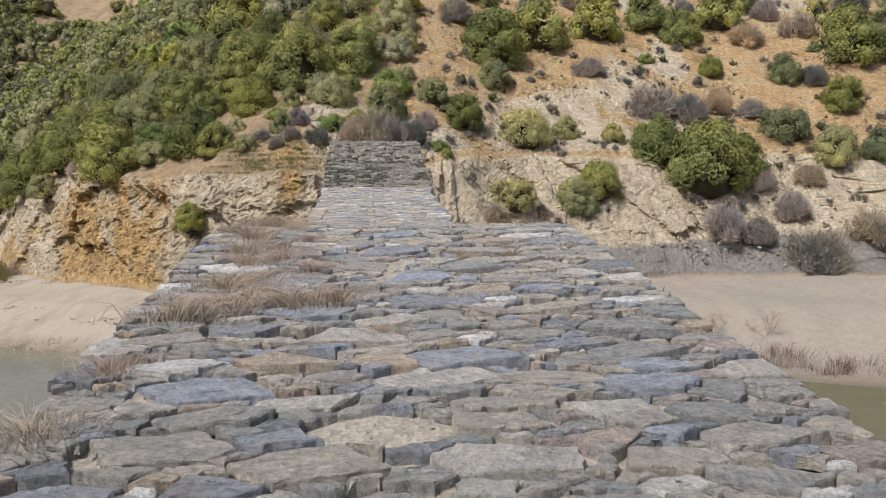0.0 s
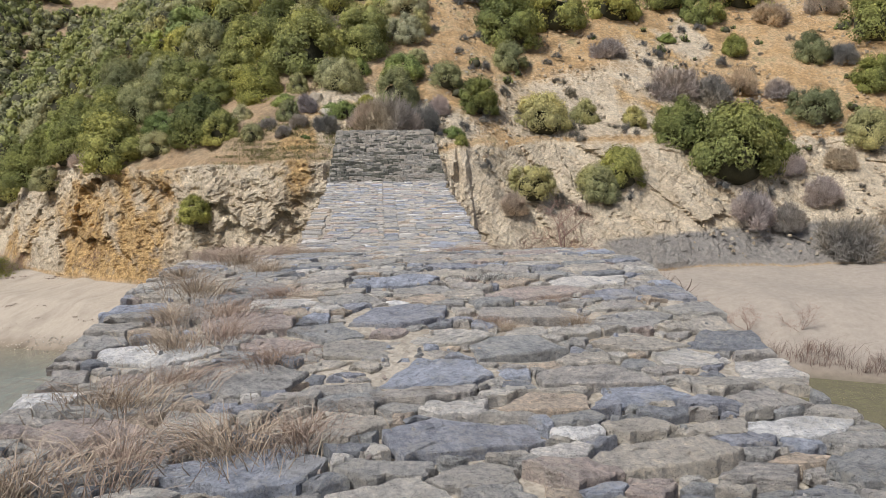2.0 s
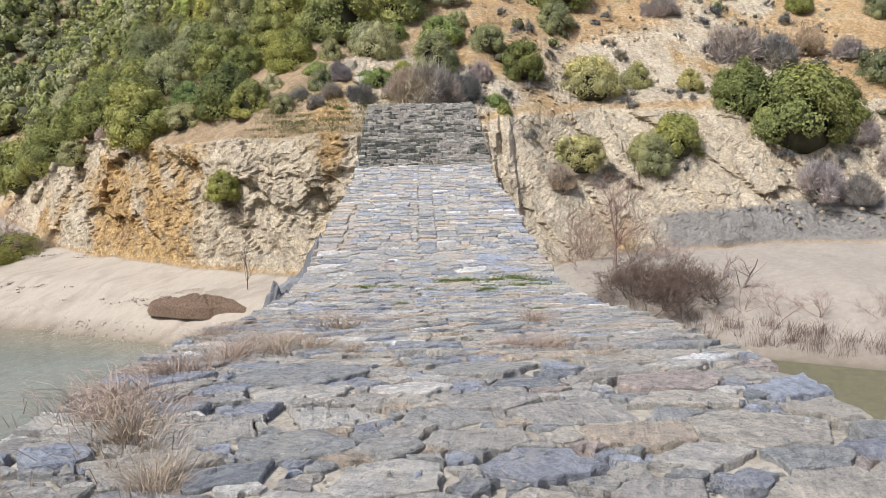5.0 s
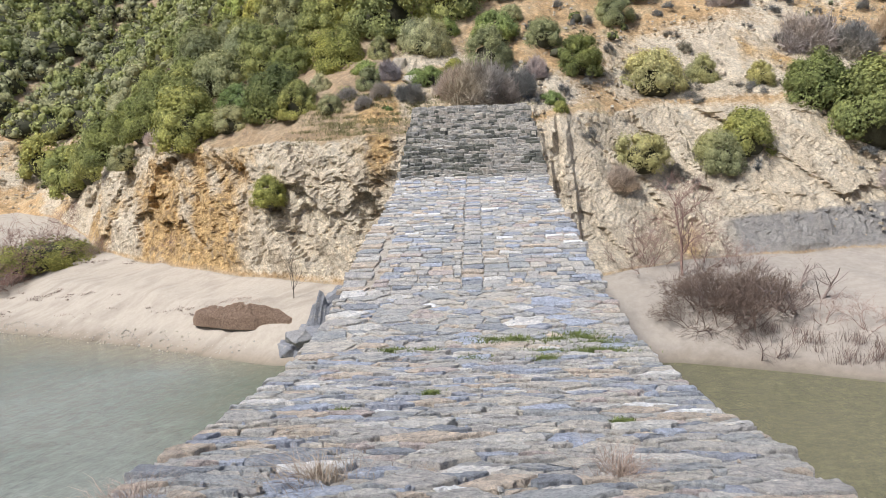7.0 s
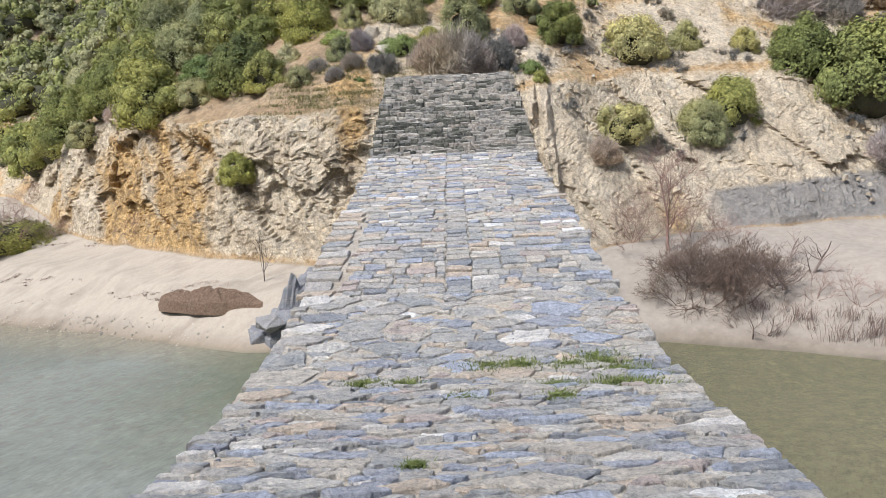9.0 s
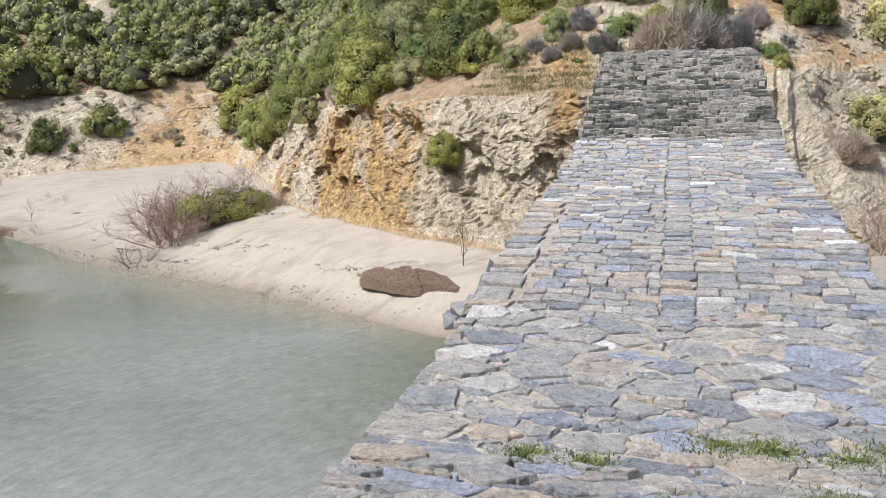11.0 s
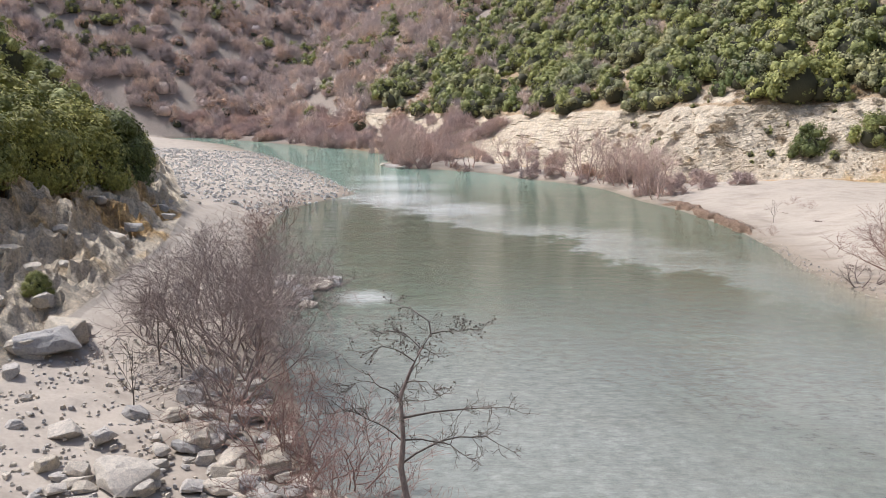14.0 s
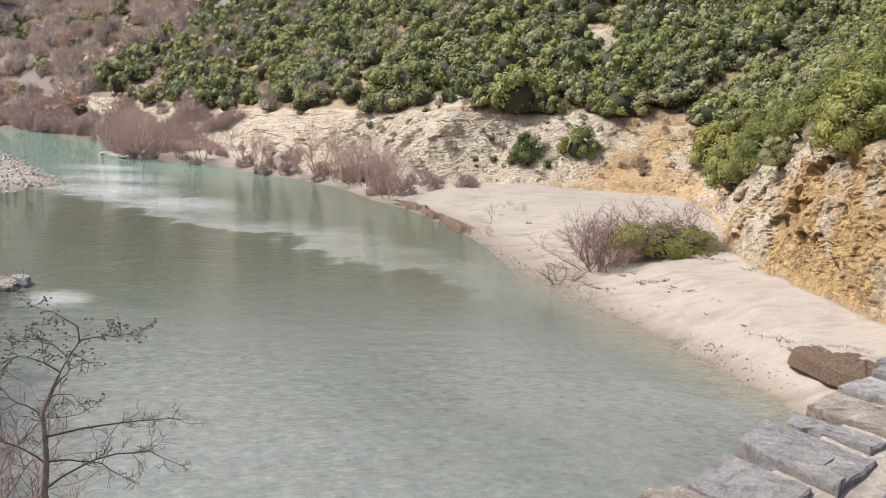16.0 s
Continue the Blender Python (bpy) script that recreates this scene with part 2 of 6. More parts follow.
    # wet rim at the water and the bed
    z = nt.nodes.new("ShaderNodeSeparateXYZ")
    link(nt, pos, z.inputs[0])
    wet = ramp(nt, calc(nt, "ADD", z.outputs[2], calc(nt, "MULTIPLY", drift_n, 0.35)), [(0.16, (0.50, 0.48, 0.43)), (0.32, (0.70, 0.67, 0.63)), (0.62, (0.86, 0.85, 0.84)), (0.9, (1, 1, 1))])
    col = mix(nt, 1.0, col, wet, "MULTIPLY")
    link(nt, col, b.inputs["Base Color"])
    b.inputs["Roughness"].default_value = 0.92
    high = calc(nt, "ADD", calc(nt, "ADD", fine, calc(nt, "MULTIPLY", speck, 0.5)), calc(nt, "MULTIPLY", calc(nt, "MULTIPLY", joint, 0.25), sep.outputs[0]))
    high = calc(nt, "MULTIPLY", high, calc(nt, "SUBTRACT", 1.05, sep.outputs[1]))
    bump(nt, high, 0.9, 0.25, b)
    return m


def noise_colour(nt, coord, scale):
    n = add(nt, "TexNoise", Scale=scale, Detail=3.0)
    link(nt, coord, n.inputs["Vector"])
    return n.outputs["Color"]


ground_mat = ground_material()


def water_material():
    m, nt, b = nodes_of("river_water")
    pos = place_coord(nt)
    big = noise_tex(nt, pos, 0.06, 5, 0.6, (1, 1.7, 1), (0, 0, 0.45))
    col = ramp(nt, big, [(0.32, (0.15, 0.178, 0.160)), (0.55, (0.20, 0.226, 0.210)), (0.72, (0.255, 0.277, 0.26))])
    sp = nt.nodes.new("ShaderNodeSeparateXYZ")
    link(nt, pos, sp.inputs[0])
    # darker upriver over the deep bed, with hillside reflection put into the colour
    deep = ramp(nt, calc(nt, "ADD", calc(nt, "MULTIPLY", sp.outputs[0], -0.013), calc(nt, "MULTIPLY", big, 0.6)), [(0.60, (0, 0, 0)), (0.92, (1, 1, 1))])
    col = mix(nt, deep, col, (0.118, 0.148, 0.105))
    # pale shallows off the near bank, with sky reflection put into the colour
    off = calc(nt, "ADD", sp.outputs[1], calc(nt, "MULTIPLY", sp.outputs[0], 0.1))
    shallow = ramp(nt, calc(nt, "MULTIPLY", calc(nt, "SUBTRACT", off, 8.4), 0.065), [(0.0, (0.7,) * 3), (0.5, (0.5,) * 3), (1.0, (0, 0, 0))])
    west = ramp(nt, calc(nt, "MULTIPLY", sp.outputs[0], -0.01), [(0.06, (0, 0, 0)), (0.12, (1, 1, 1)), (0.26, (1, 1, 1)), (0.42, (0, 0, 0))])
    col = mix(nt, calc(nt, "MULTIPLY", shallow, west), col, (0.31, 0.336, 0.316))
    # teal where the river comes out of the bend, dark still pool over the deep bed with hillside reflection in its
    # colour, its far edge torn by the riffle
    teal = ramp(nt, calc(nt, "MULTIPLY", sp.outputs[0], -0.01), [(0.78, (0, 0, 0)), (1.05, (0.8,) * 3)])
    col = mix(nt, teal, col, (0.20, 0.30, 0.245))
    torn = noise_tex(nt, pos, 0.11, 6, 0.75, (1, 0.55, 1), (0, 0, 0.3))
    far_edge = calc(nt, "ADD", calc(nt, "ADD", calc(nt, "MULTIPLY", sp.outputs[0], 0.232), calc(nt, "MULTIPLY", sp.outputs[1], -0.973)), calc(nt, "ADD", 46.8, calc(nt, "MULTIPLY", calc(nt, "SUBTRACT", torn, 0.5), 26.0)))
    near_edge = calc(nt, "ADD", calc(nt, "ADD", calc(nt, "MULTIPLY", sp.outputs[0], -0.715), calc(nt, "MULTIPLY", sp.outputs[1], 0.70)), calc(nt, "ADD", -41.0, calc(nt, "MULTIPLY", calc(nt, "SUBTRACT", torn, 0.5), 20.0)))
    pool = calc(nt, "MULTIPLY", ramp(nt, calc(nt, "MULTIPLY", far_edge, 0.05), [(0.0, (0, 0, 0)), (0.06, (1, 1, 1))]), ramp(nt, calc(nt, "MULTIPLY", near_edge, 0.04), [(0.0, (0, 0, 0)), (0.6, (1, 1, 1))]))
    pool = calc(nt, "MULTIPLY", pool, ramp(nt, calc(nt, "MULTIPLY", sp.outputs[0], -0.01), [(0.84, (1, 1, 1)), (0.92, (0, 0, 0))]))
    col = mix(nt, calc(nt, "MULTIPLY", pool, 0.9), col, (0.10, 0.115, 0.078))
    # pale riffle: sky reflected by the rough water, put into the colour
    riffle_sky = calc(nt, "MULTIPLY", ramp(nt, calc(nt, "MULTIPLY", far_edge, -0.05), [(0.0, (0, 0, 0)), (0.03, (1, 1, 1)), (0.45, (0, 0, 0))]), ramp(nt, calc(nt, "MULTIPLY", sp.outputs[0], -0.01), [(0.3, (0, 0, 0)), (0.5, (0.75,) * 3), (0.95, (0.75,) * 3), (1.1, (0, 0, 0))]))
    col = mix(nt, riffle_sky, col, (0.40, 0.415, 0.395))
    # sand showing through the shallows along the far beach
    beach = calc(nt, "ADD", calc(nt, "ADD", sp.outputs[1], calc(nt, "MULTIPLY", sp.outputs[0], 0.375)), calc(nt, "ADD", -32.06, calc(nt, "MULTIPLY", calc(nt, "SUBTRACT", torn, 0.5), 5.0)))
    beach = calc(nt, "MULTIPLY", ramp(nt, calc(nt, "MULTIPLY", calc(nt, "ADD", beach, 3.4), 0.25), [(0.0, (0, 0, 0)), (0.9, (0.75,) * 3)]), ramp(nt, calc(nt, "MULTIPLY", sp.outputs[0], -0.01), [(0.0, (0, 0, 0)), (0.06, (1, 1, 1)), (0.36, (1, 1, 1)), (0.46, (0, 0, 0))]))
    col = mix(nt, beach, col, (0.285, 0.25, 0.185))
    # deep water by the pier rocks, the dark reflection of bridge and rocks put into its green
    pier_d = add(nt, "VectorMath")
    pier_d.operation = "DISTANCE"
    pier_d.inputs[1].default_value = (-4.5, 32.0, 0)
    link(nt, pos, pier_d.inputs[0])
    col = mix(nt, ramp(nt, calc(nt, "ADD", calc(nt, "MULTIPLY", pier_d.outputs["Value"], 0.08), calc(nt, "MULTIPLY", big, 0.3)), [(0.35, (0.9,) * 3), (1.15, (0, 0, 0))]), col, (0.085, 0.11, 0.062))
    brown = ramp(nt, calc(nt, "MULTIPLY", sp.outputs[0], 0.12), [(0.0, (0, 0, 0)), (1.0, (1, 1, 1))])
    col = mix(nt, brown, col, (0.15, 0.145, 0.085))
    # bed mottle, then ripple streaks; their sky reflection is put into the colour
    bed = noise_tex(nt, pos, 1.6, 6, 0.7)
    col = mix(nt, 1.0, col, ramp(nt, bed, [(0.3, (0.76, 0.77, 0.77)), (0.7, (1.18, 1.17, 1.15))]), "MULTIPLY")
    streak = noise_tex(nt, pos, 2.6, 6, 0.8, (1.7, 0.8, 1), (0, 0, -0.4))
    col = mix(nt, 1.0, col, ramp(nt, streak, [(0.36, (0.84, 0.85, 0.85)), (0.5, (1, 1, 1)), (0.64, (1.17, 1.17, 1.16))]), "MULTIPLY")
    # white water: the wake below the river rock and the riffle off the gravel bar, where reflected sky is in the colour
    # too
    foam_n = noise_tex(nt, pos, 1.1, 6, 0.8, (1.6, 0.7, 1), (0, 0, -0.4))
    foam = 0.0
    for fx, fy, radius in ((-41.0, 18.0, 3.2), (-93.0, 38.0, 11.0), (-104.0, 40.0, 9.0), (-82.0, 34.5, 12.0), (-72.0, 37.0, 10.0)):
        away = add(nt, "VectorMath")
        away.operation = "DISTANCE"
        away.inputs[1].default_value = (fx, fy, 0)
        link(nt, pos, away.inputs[0])
        foam = calc(nt, "MAXIMUM", foam, calc(nt, "SUBTRACT", 1.0, calc(nt, "DIVIDE", away.outputs["Value"], radius)))
    foam = ramp(nt, calc(nt, "ADD", calc(nt, "MULTIPLY", foam, 0.5), calc(nt, "MULTIPLY", foam_n, 0.6)), [(0.48, (0, 0, 0)), (0.72, (0.6,) * 3)])
    col = mix(nt, foam, col, (0.62, 0.65, 0.64))
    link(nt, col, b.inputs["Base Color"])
    b.inputs["Roughness"].default_value = 0.9
    b.inputs["Specular IOR Level"].default_value = 0.0
    b.inputs["Coat Weight"].default_value = 1.0
    b.inputs["Coat IOR"].default_value = 1.36
    b.inputs["Coat Roughness"].default_value = 0.03
    fine = noise_tex(nt, pos, 5.5, 4, 0.65, (1.5, 0.8, 1), (0, 0, -0.4))
    rip = noise_tex(nt, pos, 0.6, 3, 0.6, (2.2, 0.8, 1), (0, 0, -0.4))
    wave = noise_tex(nt, pos, 0.17, 2, 0.5, (1.8, 0.8, 1), (0, 0, -0.4))
    calm = ramp(nt, noise_tex(nt, pos, 0.05, 3), [(0.35, (0.5,) * 3), (0.6, (1, 1, 1))])
    high = calc(nt, "ADD", calc(nt, "MULTIPLY", fine, 0.34), calc(nt, "ADD", rip, calc(nt, "MULTIPLY", wave, 1.5)))
    relief = add(nt, "Bump", Strength=1.0, Distance=1.2)
    link(nt, calc(nt, "MULTIPLY", high, calm), relief.inputs["Height"])
    link(nt, relief.outputs[0], b.inputs["Coat Normal"])
    return m


water_mat = water_material()


def leaf_material(name, dark, light, rough=0.6, shine=0.3, gaps=0.58, vary=1.0):
    m, nt, b = nodes_of(name)
    geo, info = add(nt, "NewGeometry"), add(nt, "ObjectInfo")
    pos = geo.outputs["Position"]
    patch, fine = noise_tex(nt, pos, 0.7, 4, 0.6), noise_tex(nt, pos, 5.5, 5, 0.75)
    stand_n = noise_tex(nt, pos, 0.16, 2, 0.5)
    f = calc(nt, "ADD", calc(nt, "MULTIPLY", geo.outputs["Random Per Island"], 0.5), calc(nt, "ADD", 0.02, calc(nt, "MULTIPLY", patch, 0.46)))
    col = ramp(nt, f, [(0.2, dark), (0.85, light)])
    tone = ramp(nt, info.outputs["Random"], [(0.0, (0.56, 0.62, 0.62)), (0.3, (0.88, 0.92, 0.88)), (0.6, (1.1, 1.08, 1.1)), (0.8, (1.3, 1.22, 0.95)), (1.0, (1.35, 1.3, 1.35))])
    col = mix(nt, vary, col, tone, "MULTIPLY")
    col = mix(nt, 0.5 + 0.5 * vary, col, ramp(nt, stand_n, [(0.32, (0.72, 0.78, 0.85)), (0.5, (1, 1, 1)), (0.68, (1.3, 1.2, 0.98))]), "MULTIPLY")
    # fine noise darkens the colour like shade in gaps between leaves
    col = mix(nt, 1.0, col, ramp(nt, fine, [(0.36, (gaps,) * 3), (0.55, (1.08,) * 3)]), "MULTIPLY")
    link(nt, col, b.inputs["Base Color"])
    b.inputs["Roughness"].default_value = rough
    b.inputs["Specular IOR Level"].default_value = shine
    bump(nt, fine, 0.8, 0.22, b)
    return m


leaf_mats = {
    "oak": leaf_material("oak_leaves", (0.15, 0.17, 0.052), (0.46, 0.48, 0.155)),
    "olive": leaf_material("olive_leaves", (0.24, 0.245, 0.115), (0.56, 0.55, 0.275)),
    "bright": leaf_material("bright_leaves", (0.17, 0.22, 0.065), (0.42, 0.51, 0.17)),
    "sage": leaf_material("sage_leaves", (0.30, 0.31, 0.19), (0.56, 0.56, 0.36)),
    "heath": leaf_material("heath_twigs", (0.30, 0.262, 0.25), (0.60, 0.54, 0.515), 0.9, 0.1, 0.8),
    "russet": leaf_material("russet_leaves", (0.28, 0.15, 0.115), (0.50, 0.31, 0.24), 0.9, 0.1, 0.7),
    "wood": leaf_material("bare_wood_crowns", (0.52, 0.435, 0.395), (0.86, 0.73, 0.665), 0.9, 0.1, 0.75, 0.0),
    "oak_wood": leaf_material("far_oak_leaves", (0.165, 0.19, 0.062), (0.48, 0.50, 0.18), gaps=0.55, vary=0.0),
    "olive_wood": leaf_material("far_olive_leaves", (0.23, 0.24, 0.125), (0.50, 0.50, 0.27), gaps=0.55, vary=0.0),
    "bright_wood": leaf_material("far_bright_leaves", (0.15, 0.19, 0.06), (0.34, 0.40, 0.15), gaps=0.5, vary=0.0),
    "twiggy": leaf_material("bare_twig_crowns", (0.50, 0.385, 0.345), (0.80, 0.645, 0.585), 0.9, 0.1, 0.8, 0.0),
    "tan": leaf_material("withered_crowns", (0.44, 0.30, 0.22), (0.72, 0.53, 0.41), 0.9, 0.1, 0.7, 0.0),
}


def bark_material(name, dark, light):
    m, nt, b = nodes_of(name)
    n = noise_tex(nt, place_coord(nt), 14, 5, 0.7, (1, 1, 0.35))
    link(nt, ramp(nt, n, [(0.3, dark), (0.7, light)]), b.inputs["Base Color"])
    b.inputs["Roughness"].default_value = 0.9
    bump(nt, n, 0.6, 0.02, b)
    return m


bark_mat = bark_material("grey_bark", (0.06, 0.048, 0.04), (0.20, 0.17, 0.145))
twig_mat = bark_material("brown_twigs", (0.16, 0.125, 0.11), (0.38, 0.31, 0.28))
# dark heart of leafy crowns: the shade inside the foliage put into colour
inner_mat = bark_material("crown_shade", (0.035, 0.037, 0.02), (0.09, 0.088, 0.05))
dark_twig_mat = bark_material("dark_twigs", (0.10, 0.07, 0.055), (0.25, 0.185, 0.15))
pink_twig_mat = bark_material("pinkish_twigs", (0.43, 0.31, 0.265), (0.70, 0.54, 0.475))
red_twig_mat = bark_material("reddish_twigs", (0.20, 0.125, 0.105), (0.41, 0.275, 0.23))


# ---- mesh helpers ----
def tri_noise(x, y, z=0.0, seed=0):
    """Smooth value noise, -1 to 1, on arrays."""
    x, y, z = np.broadcast_arrays(np.asarray(x, float), np.asarray(y, float), np.asarray(z, float))
    xi, yi, zi = np.floor(x), np.floor(y), np.floor(z)
    fx, fy, fz = (v * v * (3 - 2 * v) for v in (x - xi, y - yi, z - zi))

    def h(a, b, c):
        v = np.sin(a * 127.1 + b * 311.7 + c * 74.7 + seed * 53.3) * 43758.5453
        return v - np.floor(v)
    out = 0
    for i in (0, 1):
        for j in (0, 1):
            for k in (0, 1):
                out = out + h(xi + i, yi + j, zi + k) * (fx if i else 1 - fx) * (fy if j else 1 - fy) * (fz if k else 1 - fz)
    return out * 2 - 1


def fbm(x, y, z=0.0, octaves=4, seed=0):
    out, amp = 0, 1.0
    for o in range(octaves):
        out, amp = out + amp * tri_noise(np.asarray(x) * 2 ** o, np.asarray(y) * 2 ** o, np.asarray(z) * 2 ** o, seed + o), amp * 0.5
    return out


def mesh_of(name, verts, faces, material=None, smooth=False):
    me = bpy.data.meshes.new(name)
    me.from_pydata(verts, [], faces)
    if material:
        me.materials.append(material)
    if smooth:
        me.polygons.foreach_set("use_smooth", [True] * len(me.polygons))
    me.update()
    return me


def mesh_fast(name, v, tris, material, inner=None, inside=None):
    """A mesh of many triangles, straight from arrays."""
    me = bpy.data.meshes.new(name)
    me.vertices.add(len(v))
    me.vertices.foreach_set("co", np.asarray(v, np.float32).ravel())
    me.loops.add(3 * len(tris))
    me.loops.foreach_set("vertex_index", np.asarray(tris, np.int32).ravel())
    me.polygons.add(len(tris))
    me.polygons.foreach_set("loop_start", np.arange(0, 3 * len(tris), 3, dtype=np.int32))
    me.polygons.foreach_set("use_smooth", np.ones(len(tris), bool))
    me.materials.append(material)
    if inner:
        me.materials.append(inner)
        me.polygons.foreach_set("material_index", np.asarray(inside, np.int32))
    me.update(calc_edges=True)
    return me


def part(name, me, parent, label="", m=None):
    ob = new(name, me)
    ob.parent = parent
    if m is not None:
        ob.matrix_basis = m
    return tagged(ob, label) if label else ob


# ---- terrain begin ----
# Stations along the valley (x) with the lines that cross it (y, z).
def line(*pairs):
    xs, vs = zip(*pairs)
    return lambda x: np.interp(x, xs, vs)


shore_y = line((-400, 5), (-235, 20), (-213, 33), (-193, 41), (-176, 47), (-164, 53), (-150, 55), (-135, 52), (-125, 47), (-118, 47), (-112, 53), (-105, 57), (-96, 57.5), (-90, 60), (-82, 60.8), (-71, 58), (-64, 57.4),
               (-57, 55.3), (-51, 53.3), (-45, 50.4), (-38, 46.3), (-30, 44), (-24, 41.8), (-17.3, 39.1), (-12.9, 36.9), (-10, 35.6), (-4, 35), (9, 34.5), (14, 32.5), (18, 30.5), (24, 27.5), (45, 21), (80, 14), (300, -5))
foot_y = line((-400, 20), (-235, 36), (-193, 52), (-164, 60), (-140, 62), (-110, 62), (-90, 64.5), (-80, 66), (-73, 72), (-66, 74.5), (-57, 80), (-49, 82), (-42, 76.2), (-33, 64), (-27.3, 55),
              (-18, 46.6), (-13, 43.6), (-9.3, 41.8), (-4, 40.2), (3, 40), (7, 40.8), (12, 43.6), (20, 44.5), (30, 44.5), (60, 40), (100, 33), (300, 12))
foot_z = line((-400, 1), (-140, 0.8), (-77, 1.0), (-65, 2.4), (-48, 3.0), (-27, 2.8), (-12, 2.8), (0, 2.6), (7, 2.8), (20, 3.2), (60, 3), (300, 3))
crag_run = line((-400, 10), (-140, 10), (-80, 12), (-60, 13), (-45, 10), (-30, 5), (-22, 3.2), (-14, 2.8), (-6, 2.6), (0, 5), (6, 8), (12, 9), (20, 8.5), (35, 10), (300, 12))
crag_z = line((-400, 7), (-140, 7), (-80, 10), (-60, 11), (-45, 10), (-30, 9.4), (-22, 10.2), (-14, 10.0), (-6, 10.4), (0, 10.2), (6, 11), (12, 11.2), (20, 11.2), (35, 11.5), (300, 12))
rise = line((-400, 0.5), (-150, 0.62), (-70, 0.48), (-25, 0.46), (-8, 0.5), (4, 0.62), (20, 0.68), (300, 0.6))
near_y = line((-400, -5), (-235, 8), (-213, 24), (-190, 30), (-150, 33), (-120, 33), (-100, 32), (-92, 31.5), (-87, 31), (-80, 24), (-77, 21), (-60, 15.5), (-50, 13.6), (-41, 12.8), (-30, 11.6), (-20, 10.4), (-10, 10.4), (10, 10.5), (80, 5), (300, -10))
bank_y = line((-400, 0), (-180, 8), (-110, 13), (-80, 11.5), (-65, 11), (-50, 8.5), (-41, 6), (-30, 2.0), (-20, -3), (20, -3), (300, -20))
bank_z = line((-400, 1.5), (-180, 1.5), (-110, 1.6), (-80, 2.4), (-41, 2.2), (-30, 1.6), (-22, 1.5), (-12, 3.4), (-3, 5.5), (10, 5), (300, 4))
back_z = line((-400, 40), (-110, 40), (-60, 38), (-38, 32), (-25, 18), (-12, 12.5), (12, 12.5), (40, 16), (300, 16))


def knots(x):
    """The valley's cross-section at x, from the near side uphill to the far side uphill."""
    sy, fy, fz, cz = shore_y(x), foot_y(x), foot_z(x), crag_z(x)
    ny, by, bz = near_y(x), bank_y(x), bank_z(x)
    ty = fy + crag_run(x)
    ys = [by - 220 + 0 * x, by - 40, by - 11, by, ny, ny + 3, sy - 3.5, sy, sy + (fy - sy) * 0.45, fy, ty, ty + 45, ty + 260]
    zs = [back_z(x) + 80, back_z(x), bz + (back_z(x) - bz) * 0.17, bz, 0 * x, -1.3 + 0 * x, -0.9 + 0 * x, 0 * x, fz * 0.72, fz, cz, cz + 45 * rise(x), cz + 45 * rise(x) + 215 * 0.5]
    return np.array(ys), np.array(zs)


def ground(x, y):
    """Height of the ground without its small relief."""
    x, y = np.atleast_1d(np.asarray(x, float)), np.atleast_1d(np.asarray(y, float))
    ky, kz = knots(x)
    z = kz[0].copy()
    for a in range(len(ky) - 1):
        f = np.clip((y - ky[a]) / np.maximum(ky[a + 1] - ky[a], 1e-3), 0, 1)
        z = np.where(y >= ky[a], kz[a] + f * (kz[a + 1] - kz[a]), z)
    west = (-x - 226 - 0.25 * (y - 40)) * 0.6
    return np.maximum(z, np.where(x < -180, west, -99))
# ---- terrain end ----


def cells(a, b, c, seed):
    """For points, the random number of the nearest of scattered seeds: broken blocks."""
    ai, bi, ci = np.floor(a), np.floor(b), np.floor(c)
    best, val = np.full(a.shape, 9.0), np.zeros(a.shape)

    def h(p, q, r, k):
        v = np.sin(p * 127.1 + q * 311.7 + r * 74.7 + (seed + k) * 17.3) * 43758.5453
        return v - np.floor(v)
    for i in (-1, 0, 1):
        for j in (-1, 0, 1):
            for k in (-1, 0, 1):
                p, q, r = ai + i, bi + j, ci + k
                d = (p + h(p, q, r, 1) - a) ** 2 + (q + h(p, q, r, 2) - b) ** 2 + (r + h(p, q, r, 3) - c) ** 2
                near = d < best
                best, val = np.where(near, d, best), np.where(near, h(p, q, r, 4), val)
    return val - 0.5


def bump_at(x, centre, width):
    return np.exp(-((x - centre) / width) ** 2)


